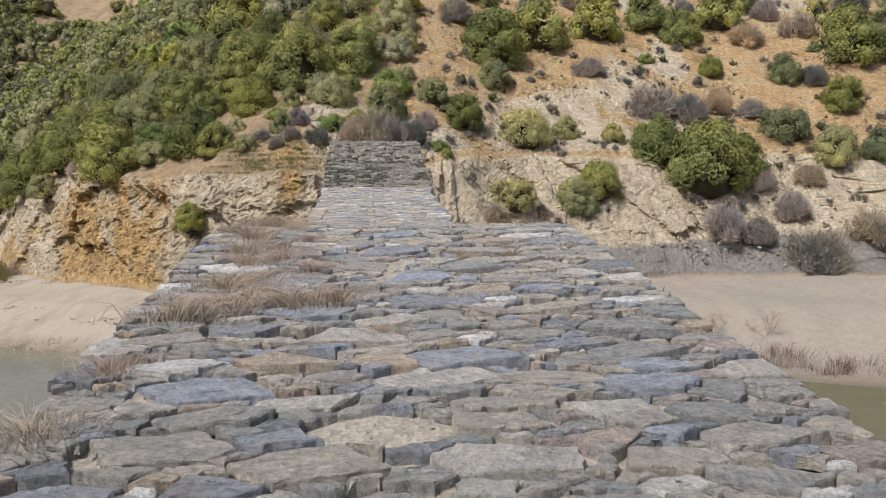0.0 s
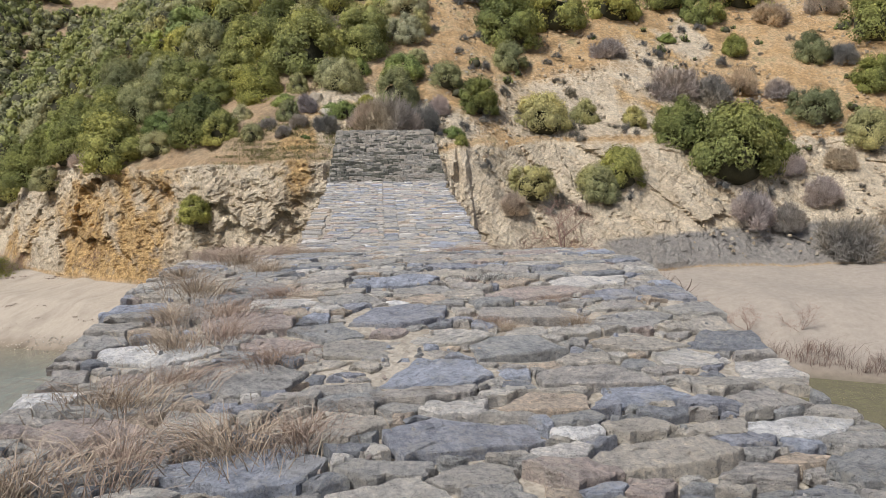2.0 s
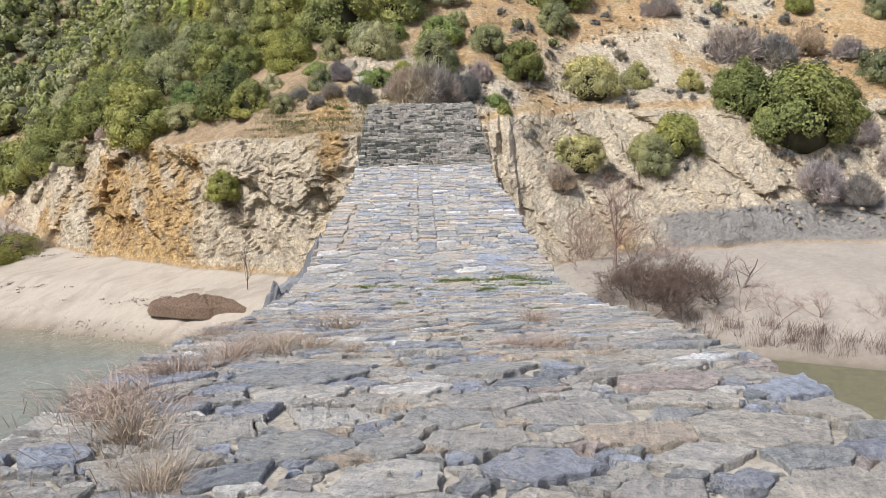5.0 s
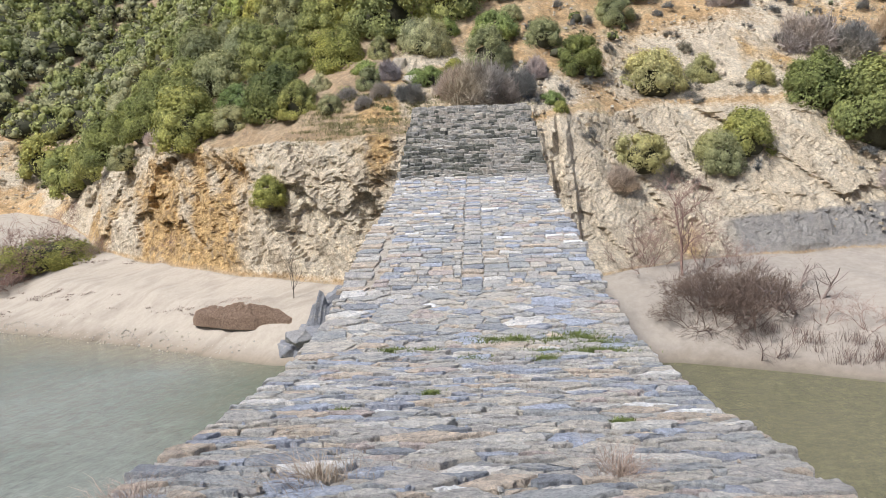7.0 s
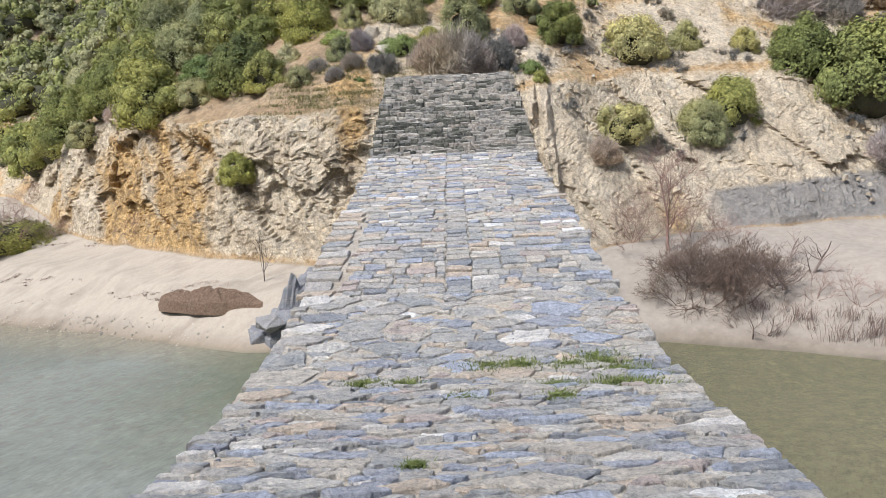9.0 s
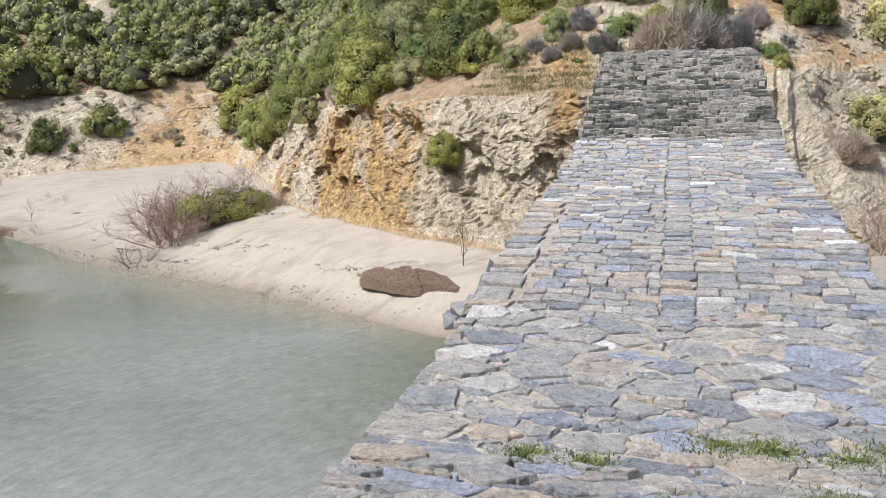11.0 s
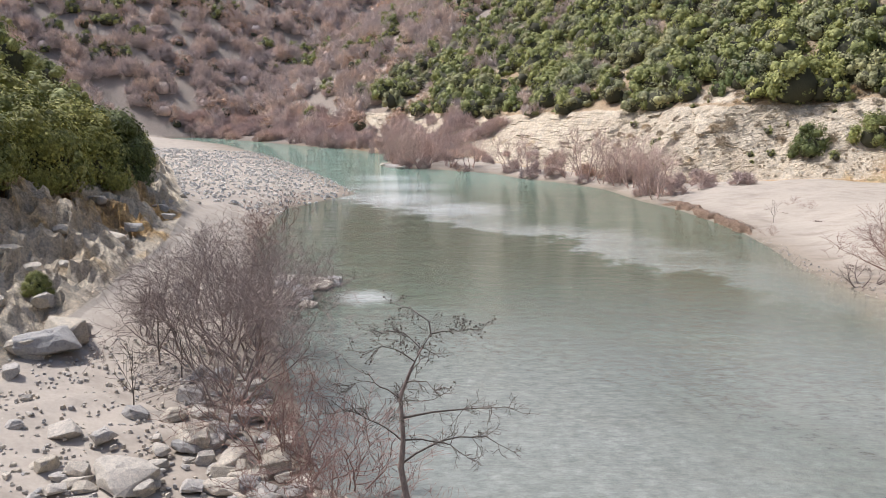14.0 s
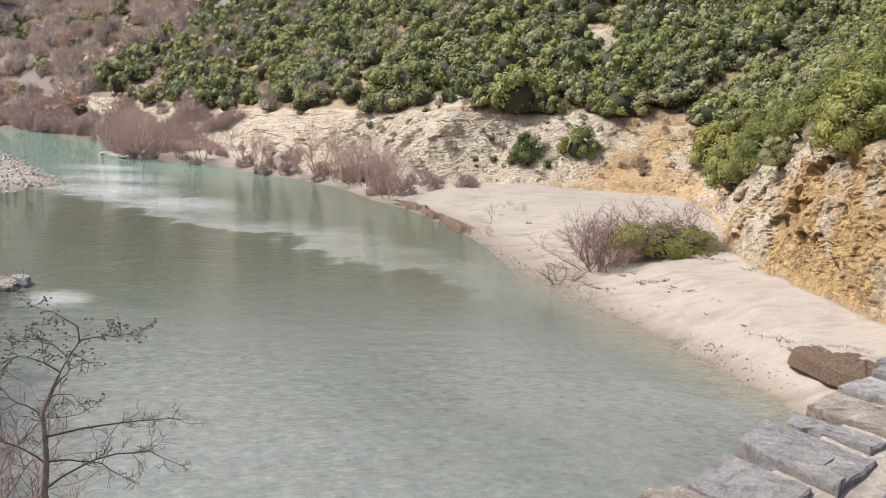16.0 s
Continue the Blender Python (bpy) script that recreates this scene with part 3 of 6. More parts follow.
def build_ground():
    xs = np.concatenate([np.linspace(-900, -340, 14), np.linspace(-332, -202, 60), np.linspace(-200, -100, 60), np.linspace(-99, -34, 175), np.linspace(-33.8, 34, 330), np.linspace(35, 80, 40), np.linspace(85, 700, 20)])
    steps = [6, 12, 56, 20, 4, 4, 4, 8, 10, 70, 56, 20]
    ky, kz = knots(xs)
    v = np.concatenate([k + np.arange(n) / n for k, n in enumerate(steps)] + [[len(steps)]])
    k = np.minimum(v.astype(int), len(steps) - 1)
    f = (v - k)[:, None]
    Y = ky[k] + f * (ky[k + 1] - ky[k])
    X = np.broadcast_to(xs, Y.shape).copy()
    Z = ground(X.ravel(), Y.ravel()).reshape(X.shape)
    sy, fy, ty = shore_y(xs)[None], foot_y(xs)[None], (foot_y(xs) + crag_run(xs))[None]
    ny, by = near_y(xs)[None], bank_y(xs)[None]
    # how much rock, sand and ochre
    crag = np.clip((Y - fy + 0.2) / 0.6, 0, 1) * np.clip((ty + 1.2 + 4.0 * np.maximum(fbm(X * 0.16, X * 0.05, 0, 4, 29), -0.05) * np.clip((X - 1) / 4, 0.25, 1) - Y) / 1.6, 0, 1)
    crag = crag * (1 - 0.75 * np.clip((-34 - X) / 5, 0, 1) * np.clip((X + 66) / 8, 0, 1) * np.clip(0.5 + 1.5 * fbm(X * 0.12, Z * 0.25, Y * 0.1, 4, 33), 0, 1))
    right = np.clip((X - 4) / 6, 0, 1)
    upper = np.clip((Y - ty) / 2, 0, 1)
    rocky = fbm(X * 0.06, Y * 0.06, 0, 4, 7)
    rock = np.maximum(crag, upper * np.clip(rocky * 1.2 - 0.2 + 0.1 * right, 0, 1) * np.clip((ty + 40 - Y) / 15, 0, 1))
    near_rock = np.clip((by + 1.5 - Y) / 1.5, 0, 1) * np.clip((-26 - X) / 4, 0, 1)
    rock = np.maximum(rock, near_rock * 0.9)
    rock = rock * np.clip((X + 215) / 25, 0, 1)
    sand = np.clip((fy + 0.4 - Y) / 0.8, 0, 1) * np.clip((Y - by + 0.5) / 1.0, 0, 1) * np.clip((4.2 - Z) / 0.8, 0, 1) * np.where(Y > ny + 8, np.clip((X + 150) / 10, 0, 1), np.clip((X + 224) / 6, 0, 1))
    stain = bump_at(X, -18.5, 4.0) + 0.8 * bump_at(X, -5.2, 1.0) + 0.35 * bump_at(X, -28, 3) + 0.7 * np.clip((-36 - X) / 8, 0, 1) * np.clip((X + 68) / 10, 0, 1) + 0.9 * bump_at(X, 24, 16) * np.clip((Z - 11.5) / 3, 0, 1)
    litter = np.maximum(np.clip((-130 - X) / 60, 0, 1), 0.4 * np.clip((3 - X) / 6, 0, 1) * np.clip((Y - ty + 0.5) / 1.5, 0, 1)) + 0.7 * np.clip((by - 6 - Y) / 6, 0, 1)
    ochre = np.clip(stain * (0.42 + 0.5 * fbm(X * 0.35 + Z * 0.2, Y * 0.2, Z * 0.18, 4, 4)) + 0.4 * fbm(X * 0.25, Y * 0.2, Z * 0.25, 4, 3) + 0.12, 0, 1)
    # relief: broken blocks along the dipping beds, dunes on the sand, hummocks above
    slab = np.maximum(np.clip((X - 2) / 4, 0, 1), 0.75 * np.clip((-34 - X) / 6, 0, 1))
    along, cross = 0.6 * X - 0.8 * Z, 0.8 * X + 0.6 * Z
    big = cells(along * (0.30 - 0.20 * slab), cross * (0.42 - 0.04 * slab), Y * (0.3 - 0.2 * slab), 11)
    small = cells(along * (1.3 - 0.9 * slab), cross * (1.6 - 0.5 * slab), Y * (1.1 - 0.7 * slab), 12)
    chips = cells(along * 3.0, cross * 3.6, Y * 2.4, 14)
    rough = fbm(along * 0.6, cross * 1.8, Y * 0.8, 4, 13)
    coarse = tri_noise(X * 0.2, Z * 0.22, 0, 5)
    amp = rock * np.clip(np.minimum(Y - fy + 0.5, 3) / 2, 0.15, 1) * np.where(upper > 0.5, 0.6, 1)
    Y = Y - amp * ((1.15 - 0.3 * slab) * big + (0.42 - 0.1 * slab) * small + (0.2 - 0.1 * slab) * chips + (0.3 - 0.12 * slab) * rough + 0.5 * coarse) * np.where(Y > ny + 8, 1, 0)
    near_side = rock * np.where(Y > ny + 8, 0, 1)
    lump = cells(X * 0.22 + Y * 0.15, Y * 0.45 - X * 0.1, Z * 0.5, 15) * 1.9 + cells(X * 0.6 + Y * 0.4, Y * 1.2 - X * 0.3, Z * 0.9, 16) * 0.9 + cells(X * 1.5 + Y, Y * 2.6 - X * 0.6, Z * 1.5, 18) * 0.4 + fbm(X * 0.8, Y * 0.8, Z * 0.5, 3, 17) * 0.4
    Z = Z + near_side * lump * np.clip((by - Y) / 1.5, 0, 1)
    Z = Z + amp * 0.3 * fbm(X * 0.7, Y * 0.7, Z * 0.7, 3, 31)
    Z = Z + (1 - rock) * (1 - sand) * np.clip((Z - 3) / 3, 0, 1) * (0.35 * fbm(X * 0.25, Y * 0.25, 0, 4, 41) + 0.25 * cells(X * 1.2, Y * 1.2, Z, 42))
    dune = np.clip((Y - sy) / 3, 0, 1) * sand
    Z = Z + dune * (0.26 * fbm(X * 0.22, Y * 0.22, 0, 3, 51) + 0.05 * fbm(X * 1.3, Y * 1.3, 0, 3, 52))
    bankside = sand * np.clip((ny - Y) / 2, 0, 1)
    Z = Z + bankside * 0.12 * fbm(X * 0.8, Y * 0.8, 0, 4, 61)
    nr, nc = X.shape
    i = np.arange(nr * nc).reshape(nr, nc)
    faces = np.stack([i[:-1, :-1], i[:-1, 1:], i[1:, 1:], i[1:, :-1]], -1).reshape(-1, 4)
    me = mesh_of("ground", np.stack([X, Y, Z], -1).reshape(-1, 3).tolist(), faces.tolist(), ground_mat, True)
    corner = rock.ravel()[faces].mean(1)
    me.polygons.foreach_set("use_smooth", corner < 0.35)
    col = me.attributes.new("cover", "FLOAT_COLOR", "POINT")
    col.data.foreach_set("color", np.stack([rock, sand, ochre, np.clip(litter, 0, 1)], -1).ravel().astype(np.float32))
    tagged(new("ground", me), "river valley ground of pale sand, ochre earth and bare rock", "ground", kind="structure")


build_ground()

wx, wy = np.meshgrid(np.linspace(-700, 400, 23), np.linspace(-120, 160, 12))
wi = np.arange(wx.size).reshape(wx.shape)
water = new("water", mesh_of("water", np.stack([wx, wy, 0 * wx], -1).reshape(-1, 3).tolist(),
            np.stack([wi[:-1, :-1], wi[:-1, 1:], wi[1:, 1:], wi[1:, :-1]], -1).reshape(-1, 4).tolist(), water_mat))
tagged(water, "shallow grey green river water with fine ripples", "river", kind="structure")

# ---- bridge ----
DECK = line((-40, 7.6), (-14, 9.0), (-9, 9.3), (-5.5, 9.6), (-4.3, 9.7), (-2.6, 9.86), (-1.5, 10.04), (-0.3, 10.1), (1, 10.02), (2.5, 9.8), (4.2, 9.52),
            (5.6, 9.3), (7.2, 9.15), (9.5, 9.22), (11.5, 9.45), (17, 9.85), (18.2, 10.05), (24, 11.75), (26, 11.7), (34, 10.7), (46, 10.4))
HALF = 1.75


def deck_z(y):
    y = np.asarray(y, float)
    return (DECK(y - 0.5) + 2 * DECK(y) + DECK(y + 0.5)) / 4


bridge = tagged(new("stone_bridge"), "old narrow stone arch bridge with rough slate paving and no parapet", "bridge")


def arch_soffit(y):
    """Underside of the bridge: two arches between solid piers."""
    z = np.full_like(y, -1.6)
    z = np.where(np.abs(y - 24) < 13, 10.75 * np.sqrt(np.clip(1 - ((y - 24) / 13.0) ** 2, 0, 1)), z)
    z = np.where(np.abs(y + 0.5) < 3.6, 5.2 + 3.9 * np.sqrt(np.clip(1 - ((y + 0.5) / 3.6) ** 2, 0, 1)), z)
    return z


def bridge_body():
    y = np.arange(-16, 45.01, 0.2)
    top, low = deck_z(y) - 0.1, np.minimum(arch_soffit(y), deck_z(y) - 0.6)
    rows = 12
    verts, faces = [], []
    for side in (-1, 1):
        for k in range(rows + 1):
            z = low + (top - low) * k / rows
            bulge = 0.035 * fbm(y * 1.3, z * 2.2, side, 3, 71)
            verts += list(zip((side * (HALF - 0.09) + side * bulge).tolist(), y.tolist(), z.tolist()))
    n, half = len(y), (rows + 1) * len(y)
    for side in (0, 1):
        for k in range(rows):
            for j in range(n - 1):
                a = side * half + k * n + j
                f = (a, a + 1, a + n + 1, a + n)
                faces.append(f if side else f[::-1])
    for j in range(n - 1):
        faces.append((j, half + j, half + j + 1, j + 1))
        a, b = rows * n + j, half + rows * n + j
        faces.append((a, a + 1, b + 1, b))
    for j in (0, n - 1):
        for k in range(rows):
            a, b = k * n + j, half + k * n + j
            faces.append((a, b, b + n, a + n))
    return mesh_of("masonry", verts, faces, masonry_mat)


def masonry_material():
    m, nt, b = nodes_of("rubble_masonry")
    pos = place_coord(nt)
    mp = add(nt, "Mapping")
    mp.inputs["Scale"].default_value = (2.2, 2.2, 7.0)
    link(nt, mix(nt, 0.06, pos, noise_colour(nt, pos, 2.0), "LINEAR_LIGHT"), mp.inputs["Vector"])
    v, e = add(nt, "TexVoronoi", Scale=1.0), add(nt, "TexVoronoi", Scale=1.0)
    e.feature = "DISTANCE_TO_EDGE"
    for t in (v, e):
        link(nt, mp.outputs[0], t.inputs["Vector"])
    col = ramp(nt, v.outputs["Color"], [(0.2, (0.17, 0.17, 0.175)), (0.5, (0.27, 0.26, 0.24)), (0.8, (0.34, 0.31, 0.27))])
    joint = ramp(nt, e.outputs["Distance"], [(0.02, (0.3,) * 3), (0.12, (1, 1, 1))])
    col = mix(nt, 1.0, col, joint, "MULTIPLY")
    link(nt, col, b.inputs["Base Color"])
    b.inputs["Roughness"].default_value = 0.9
    bump(nt, joint, 0.8, 0.05, b)
    return m


masonry_mat = masonry_material()
part("masonry", bridge_body(), bridge, "coursed grey rubble walls with two arches")


def deck_bed():
    y, x = np.meshgrid(np.arange(-16, 45.01, 0.07), np.linspace(-HALF + 0.05, HALF - 0.05, 46), indexing="ij")
    z = deck_z(y) - np.where(y < -2.7, 0.032, np.where((y > 1.4) & (y < 6.9), 0.018, np.where(y < 1.4, 0.019, np.where(y > 9.6, 0.026, 0.012)))) - np.where((y > 18.1) & (y < 24.7), 0.05, 0) + 0.012 * fbm(x * 3, y * 3, 0, 4, 81) - np.where(y < 7, 0.026, 0.0) * np.clip(fbm(x * 1.3, y * 1.6, 0, 3, 83) + 0.12, 0, 1) + 0.003 * tri_noise(x * 14, y * 14, 0, 82)
    z = z - 0.1 * np.clip((np.abs(x) - HALF + 0.1) / 0.06, 0, 1)
    i = np.arange(x.size).reshape(x.shape)
    return mesh_of("mortar_bed", np.stack([x, y, z], -1).reshape(-1, 3).tolist(),
                   np.stack([i[:-1, :-1], i[:-1, 1:], i[1:, 1:], i[1:, :-1]], -1).reshape(-1, 4).tolist(), mortar_mat, True)


part("mortar_bed", deck_bed(), bridge, "gritty earth and mortar between the paving")


def clip(poly, nx, ny, c):
    """The part of a polygon where nx * x + ny * y <= c."""
    out = []
    for k, p in enumerate(poly):
        q = poly[(k + 1) % len(poly)]
        a, b = nx * p[0] + ny * p[1] - c, nx * q[0] + ny * q[1] - c
        if a <= 0:
            out.append(p)
        if a * b < 0:
            f = a / (a - b)
            out.append((p[0] + (q[0] - p[0]) * f, p[1] + (q[1] - p[1]) * f))
    return out


def angular(poly, corners):
    """The polygon with its least corners knocked off, one after another, until few are left."""
    poly = list(poly)
    while len(poly) > corners:
        def loss(k):
            (ax, ay), (bx, by), (cx, cy) = poly[k - 1], poly[k], poly[(k + 1) % len(poly)]
            return abs((bx - ax) * (cy - ay) - (by - ay) * (cx - ax))
        poly.pop(min(range(len(poly)), key=loss))
    return poly


def slab(outline, height, r, chip=0.013, worn=0.008):
    """A split slab: an outline in metres round its own centre, broken edges, worn rim, uneven top."""
    pts = []
    for k, (x, y) in enumerate(outline):
        x2, y2 = outline[(k + 1) % len(outline)]
        ln = math.hypot(x2 - x, y2 - y)
        if ln < 0.02:
            continue
        pts.append((x + r.uniform(-chip, chip) * 0.4, y + r.uniform(-chip, chip) * 0.4))
        more = min(6, int(ln / 0.045))
        for j in range(1, 1 + more):
            f = (j + r.uniform(-0.35, 0.35)) / (1 + more)
            bite = r.uniform(-chip, chip) if r.random() < 0.8 else 0.0
            pts.append((x + (x2 - x) * f + (y2 - y) / ln * bite, y + (y2 - y) * f - (x2 - x) / ln * bite))
    n = len(pts)
    if n < 3:
        return None
    size = max(math.hypot(x, y) for x, y in pts)
    lean = (r.uniform(-0.05, 0.05), r.uniform(-0.05, 0.05))
    shrink = max(0.6, 1 - worn / size * 1.6)
    flaw = (r.uniform(0, 6.28), r.uniform(0.1, 0.6) * size, r.choice((0.0, 0.0, 0.006, 0.011)))

    def top(x, y):
        away = x * math.cos(flaw[0]) + y * math.sin(flaw[0])
        return height + lean[0] * x + lean[1] * y - (flaw[2] if away > flaw[1] else 0.0)
    verts = [(x * 1.01, y * 1.01, 0) for x, y in pts] + [(x, y, top(x, y) - worn * r.uniform(0.6, 2.2)) for x, y in pts]
    verts += [(x * shrink, y * shrink, top(x, y) + r.uniform(-0.005, 0.004)) for x, y in pts]
    verts += [(x * 0.5, y * 0.5, top(x * 0.5, y * 0.5) + r.uniform(-0.006, 0.008)) for x, y in pts]
    faces = [(a * n + k, a * n + (k + 1) % n, (a + 1) * n + (k + 1) % n, (a + 1) * n + k) for a in (0, 1, 2) for k in range(n)]
    faces.append(tuple(3 * n + k for k in range(n)))
    return verts, faces


def rough_stones(r, y0, y1, sizes, aspect, stretch):
    """Stones thrown down large ones first, small ones into the gaps: centre and size, in a plane squeezed along the deck."""
    found = []
    for size, tries in sizes:
        for _ in range(tries):
            w = size * r.uniform(0.82, 1.2)
            x, y = r.uniform(-HALF + 0.04, HALF - 0.04), r.uniform(y0, y1)
            if all((x - a) ** 2 + (aspect * (y - b)) ** 2 > (stretch * 0.5 * (w + c)) ** 2 for a, b, c in found):
                found.append((x, y, w))
    return found


def rough_cells(r, y0, y1, sizes, aspect, stretch=0.92, joint=(0.004, 0.02)):
    """The outline of each thrown stone: its share of the deck against all its neighbours."""
    found = rough_stones(r, y0, y1, sizes, aspect, stretch)
    out = []
    for x, y, w in found:
        edge_l, edge_r = -HALF - r.uniform(-0.04, 0.04), HALF + r.uniform(-0.04, 0.04)
        poly = [(edge_l, aspect * max(y - 0.7, y0)), (edge_r, aspect * max(y - 0.7, y0)), (edge_r, aspect * min(y + 0.7, y1)), (edge_l, aspect * min(y + 0.7, y1))]
        gap = r.uniform(*joint)
        for a, b, c in sorted(found, key=lambda q: (q[0] - x) ** 2 + (aspect * (q[1] - y)) ** 2)[1:16]:
            nx, ny = a - x, aspect * (b - y)
            ln = math.hypot(nx, ny)
            reach = (ln * ln + w * w / 4 - c * c / 4) / (2 * ln)
            poly = clip(poly, nx / ln, ny / ln, (nx * x + ny * aspect * y) / ln + reach - gap)
            if len(poly) < 3:
                break
        if len(poly) >= 3:
            out.append([(p, q / aspect) for p, q in angular(poly, r.choice((4, 4, 5, 5, 5, 6)))])
    return out


def coursed_cells(r, y0, y1, deep, wide, wobble, spine=None, joint=(0.004, 0.014), left=None):
    """Rows of roughly squared stones; where there is a spine, a column of its own runs up the middle."""
    out, y, row = [], y0, 0
    while y < y1:
        d = r.uniform(*deep)
        cuts = [-HALF - r.uniform(-0.06, 0.06) if left is None else left + r.uniform(-0.05, 0.05)]
        while cuts[-1] < HALF - 0.1:
            step = r.uniform(*wide)
            if spine and cuts[-1] < spine[0] - 0.02 and cuts[-1] + step > spine[0] - 0.09:
                step = spine[0] - cuts[-1] + r.uniform(-0.012, 0.012)
            elif spine and abs(cuts[-1] - spine[0]) < 0.03:
                step = spine[1] - cuts[-1] + r.uniform(-0.012, 0.012)
            cuts.append(cuts[-1] + step)
        cuts[-1] = HALF + r.uniform(-0.05, 0.08)

        def edge(x, k):
            return (y if k == 0 else y + d) + wobble * float(tri_noise(x * 1.7, (row + k) * 3.3, 0, 19)) + 0.4 * wobble * float(tri_noise(x * 6.0, (row + k) * 3.3, 0, 20))
        for a, b in zip(cuts, cuts[1:]):
            g, s = r.uniform(*joint), 0.016
            quad = [(a + g + r.uniform(-s, s), edge(a, 0) + g), (b - g + r.uniform(-s, s), edge(b, 0) + g), (b - g + r.uniform(-s, s), edge(b, 1) - g), (a + g + r.uniform(-s, s), edge(a, 1) - g)]
            middle = (edge((a + b) / 2, 0) + edge((a + b) / 2, 1)) / 2
            cx = (a + b) / 2
            corner = r.choice(((1, 1), (1, -1), (-1, 1), (-1, -1)))
            if r.random() < 0.5:
                c = corner[0] * cx + corner[1] * middle * 1.3
                quad = clip(quad, corner[0], corner[1] * 1.3, c + (b - a) / 2 + 1.3 * d / 2 - r.uniform(0.03, 0.07))
            if b - a < 0.26 and r.random() < 0.10 and d > 0.11:
                cut = middle + r.uniform(-0.02, 0.02)
                out += [clip(quad, 0, 1, cut - g), clip(quad, 0, -1, -cut - g)]
            elif len(quad) >= 3:
                out.append(quad)
        y += d
        row += 1
    return out


def edge_slabs(r, y0, y1):
    """Large squared slabs along the upstream edge."""
    out, y = [], y0
    while y < y1:
        d, w = r.uniform(0.17, 0.36), r.uniform(-1.46, -1.36)
        out.append([(-HALF - r.uniform(0, 0.08), y + r.uniform(0, 0.05)), (w + r.uniform(-0.05, 0.03), y + r.uniform(0, 0.04)), (w + r.uniform(-0.04, 0.04), y + d - r.uniform(0.01, 0.04)), (-HALF - r.uniform(0, 0.08), y + d - r.uniform(0.01, 0.05))])
        y += d
    return out


def pave():
    """All the stones of the deck, stretch by stretch: each a slab with its own tilt and height."""
    r = random.Random(5)
    big = ((0.58, 90), (0.44, 500), (0.32, 1500), (0.23, 4200), (0.14, 9000), (0.09, 9000))
    mid = ((0.52, 90), (0.40, 420), (0.30, 1200), (0.20, 3600), (0.12, 5200))
    coarse = ((0.55, 200), (0.40, 1500), (0.28, 3000))
    cells_by = [("hump", rough_cells(r, -15.5, -6.4, coarse, 1.6)), ("hump", rough_cells(r, -6.4, -2.7, big, 1.8, 0.88, (0.0, 0.008))), ("crest", rough_cells(r, -2.7, 1.4, big, 1.6, 0.88, (0.0, 0.014))), ("fall", rough_cells(r, 1.4, 6.9, mid, 2.6, 0.88, (0.0, 0.008))),
                ("dip", rough_cells(r, 6.9, 9.6, mid, 1.6, 0.92, (0.003, 0.014))), ("course", coursed_cells(r, 9.6, 13.4, (0.13, 0.22), (0.14, 0.38), 0.04, (-0.14, 0.17), left=-1.32)), ("course", edge_slabs(r, 9.6, 13.4)),
                ("course", coursed_cells(r, 13.4, 18.1, (0.12, 0.21), (0.13, 0.36), 0.04, (-0.14, 0.17))),
                ("rise", coursed_cells(r, 18.1, 24.7, (0.08, 0.13), (0.12, 0.32), 0.06)), ("end", rough_cells(r, 24.7, 44.0, coarse, 1.2))]
    tilts = {"hump": 2.6, "crest": 1.3, "fall": 2.6, "dip": 1.3, "course": 1.2, "rise": 5.0, "end": 2.0}
    lifts = {"hump": (-0.004, 0.026), "crest": (-0.012, 0.010), "fall": (-0.016, 0.022), "dip": (-0.010, 0.010), "course": (-0.010, 0.014), "rise": (-0.045, 0.05), "end": (-0.02, 0.02)}
    flats = {"hump": 0.75, "crest": 0.2, "fall": 0.1, "dip": 0.1, "course": 0.15, "rise": 0.85, "end": 0.2}
    laid = []
    for zone, outlines in cells_by:
        for poly in outlines:
            if len(poly) < 3 or r.random() < 0.015:
                continue
            cx, cy = sum(p[0] for p in poly) / len(poly), sum(p[1] for p in poly) / len(poly)
            if max(p[0] for p in poly) - min(p[0] for p in poly) < 0.035 or max(p[1] for p in poly) - min(p[1] for p in poly) < 0.025:
                continue
            thick = 0.15 if zone == "rise" else r.uniform(0.05, 0.09)
            made = slab([(p[0] - cx, p[1] - cy) for p in poly], thick, r, 0.009 if zone == "course" else 0.016, 0.006)
            if not made:
                continue
            slope = math.degrees(math.atan2(float(deck_z(cy + 0.15) - deck_z(cy - 0.15)), 0.3))
            lean = slope * (1 - flats[zone]) + r.gauss(-0.6 if zone == "hump" else 0, tilts[zone] * 0.6)
            laid.append((cy, made, pose(cx, cy, float(deck_z(cy)) + r.uniform(*lifts[zone]) - thick + 0.006, lean, r.gauss(0, tilts[zone] * 0.5), 0), cx))
    return sorted(laid, key=lambda q: q[0])


LAID = pave()


def merge_stones(chosen, material=slate_mat):
    verts, faces = [], []
    for _, (v, f), m, _ in chosen:
        base = len(verts)
        a = np.array(m)
        verts += (np.array(v) @ a[:3, :3].T + a[:3, 3]).tolist()
        faces += [tuple(base + i for i in face) for face in f]
    return mesh_of("paving", verts, faces, material)


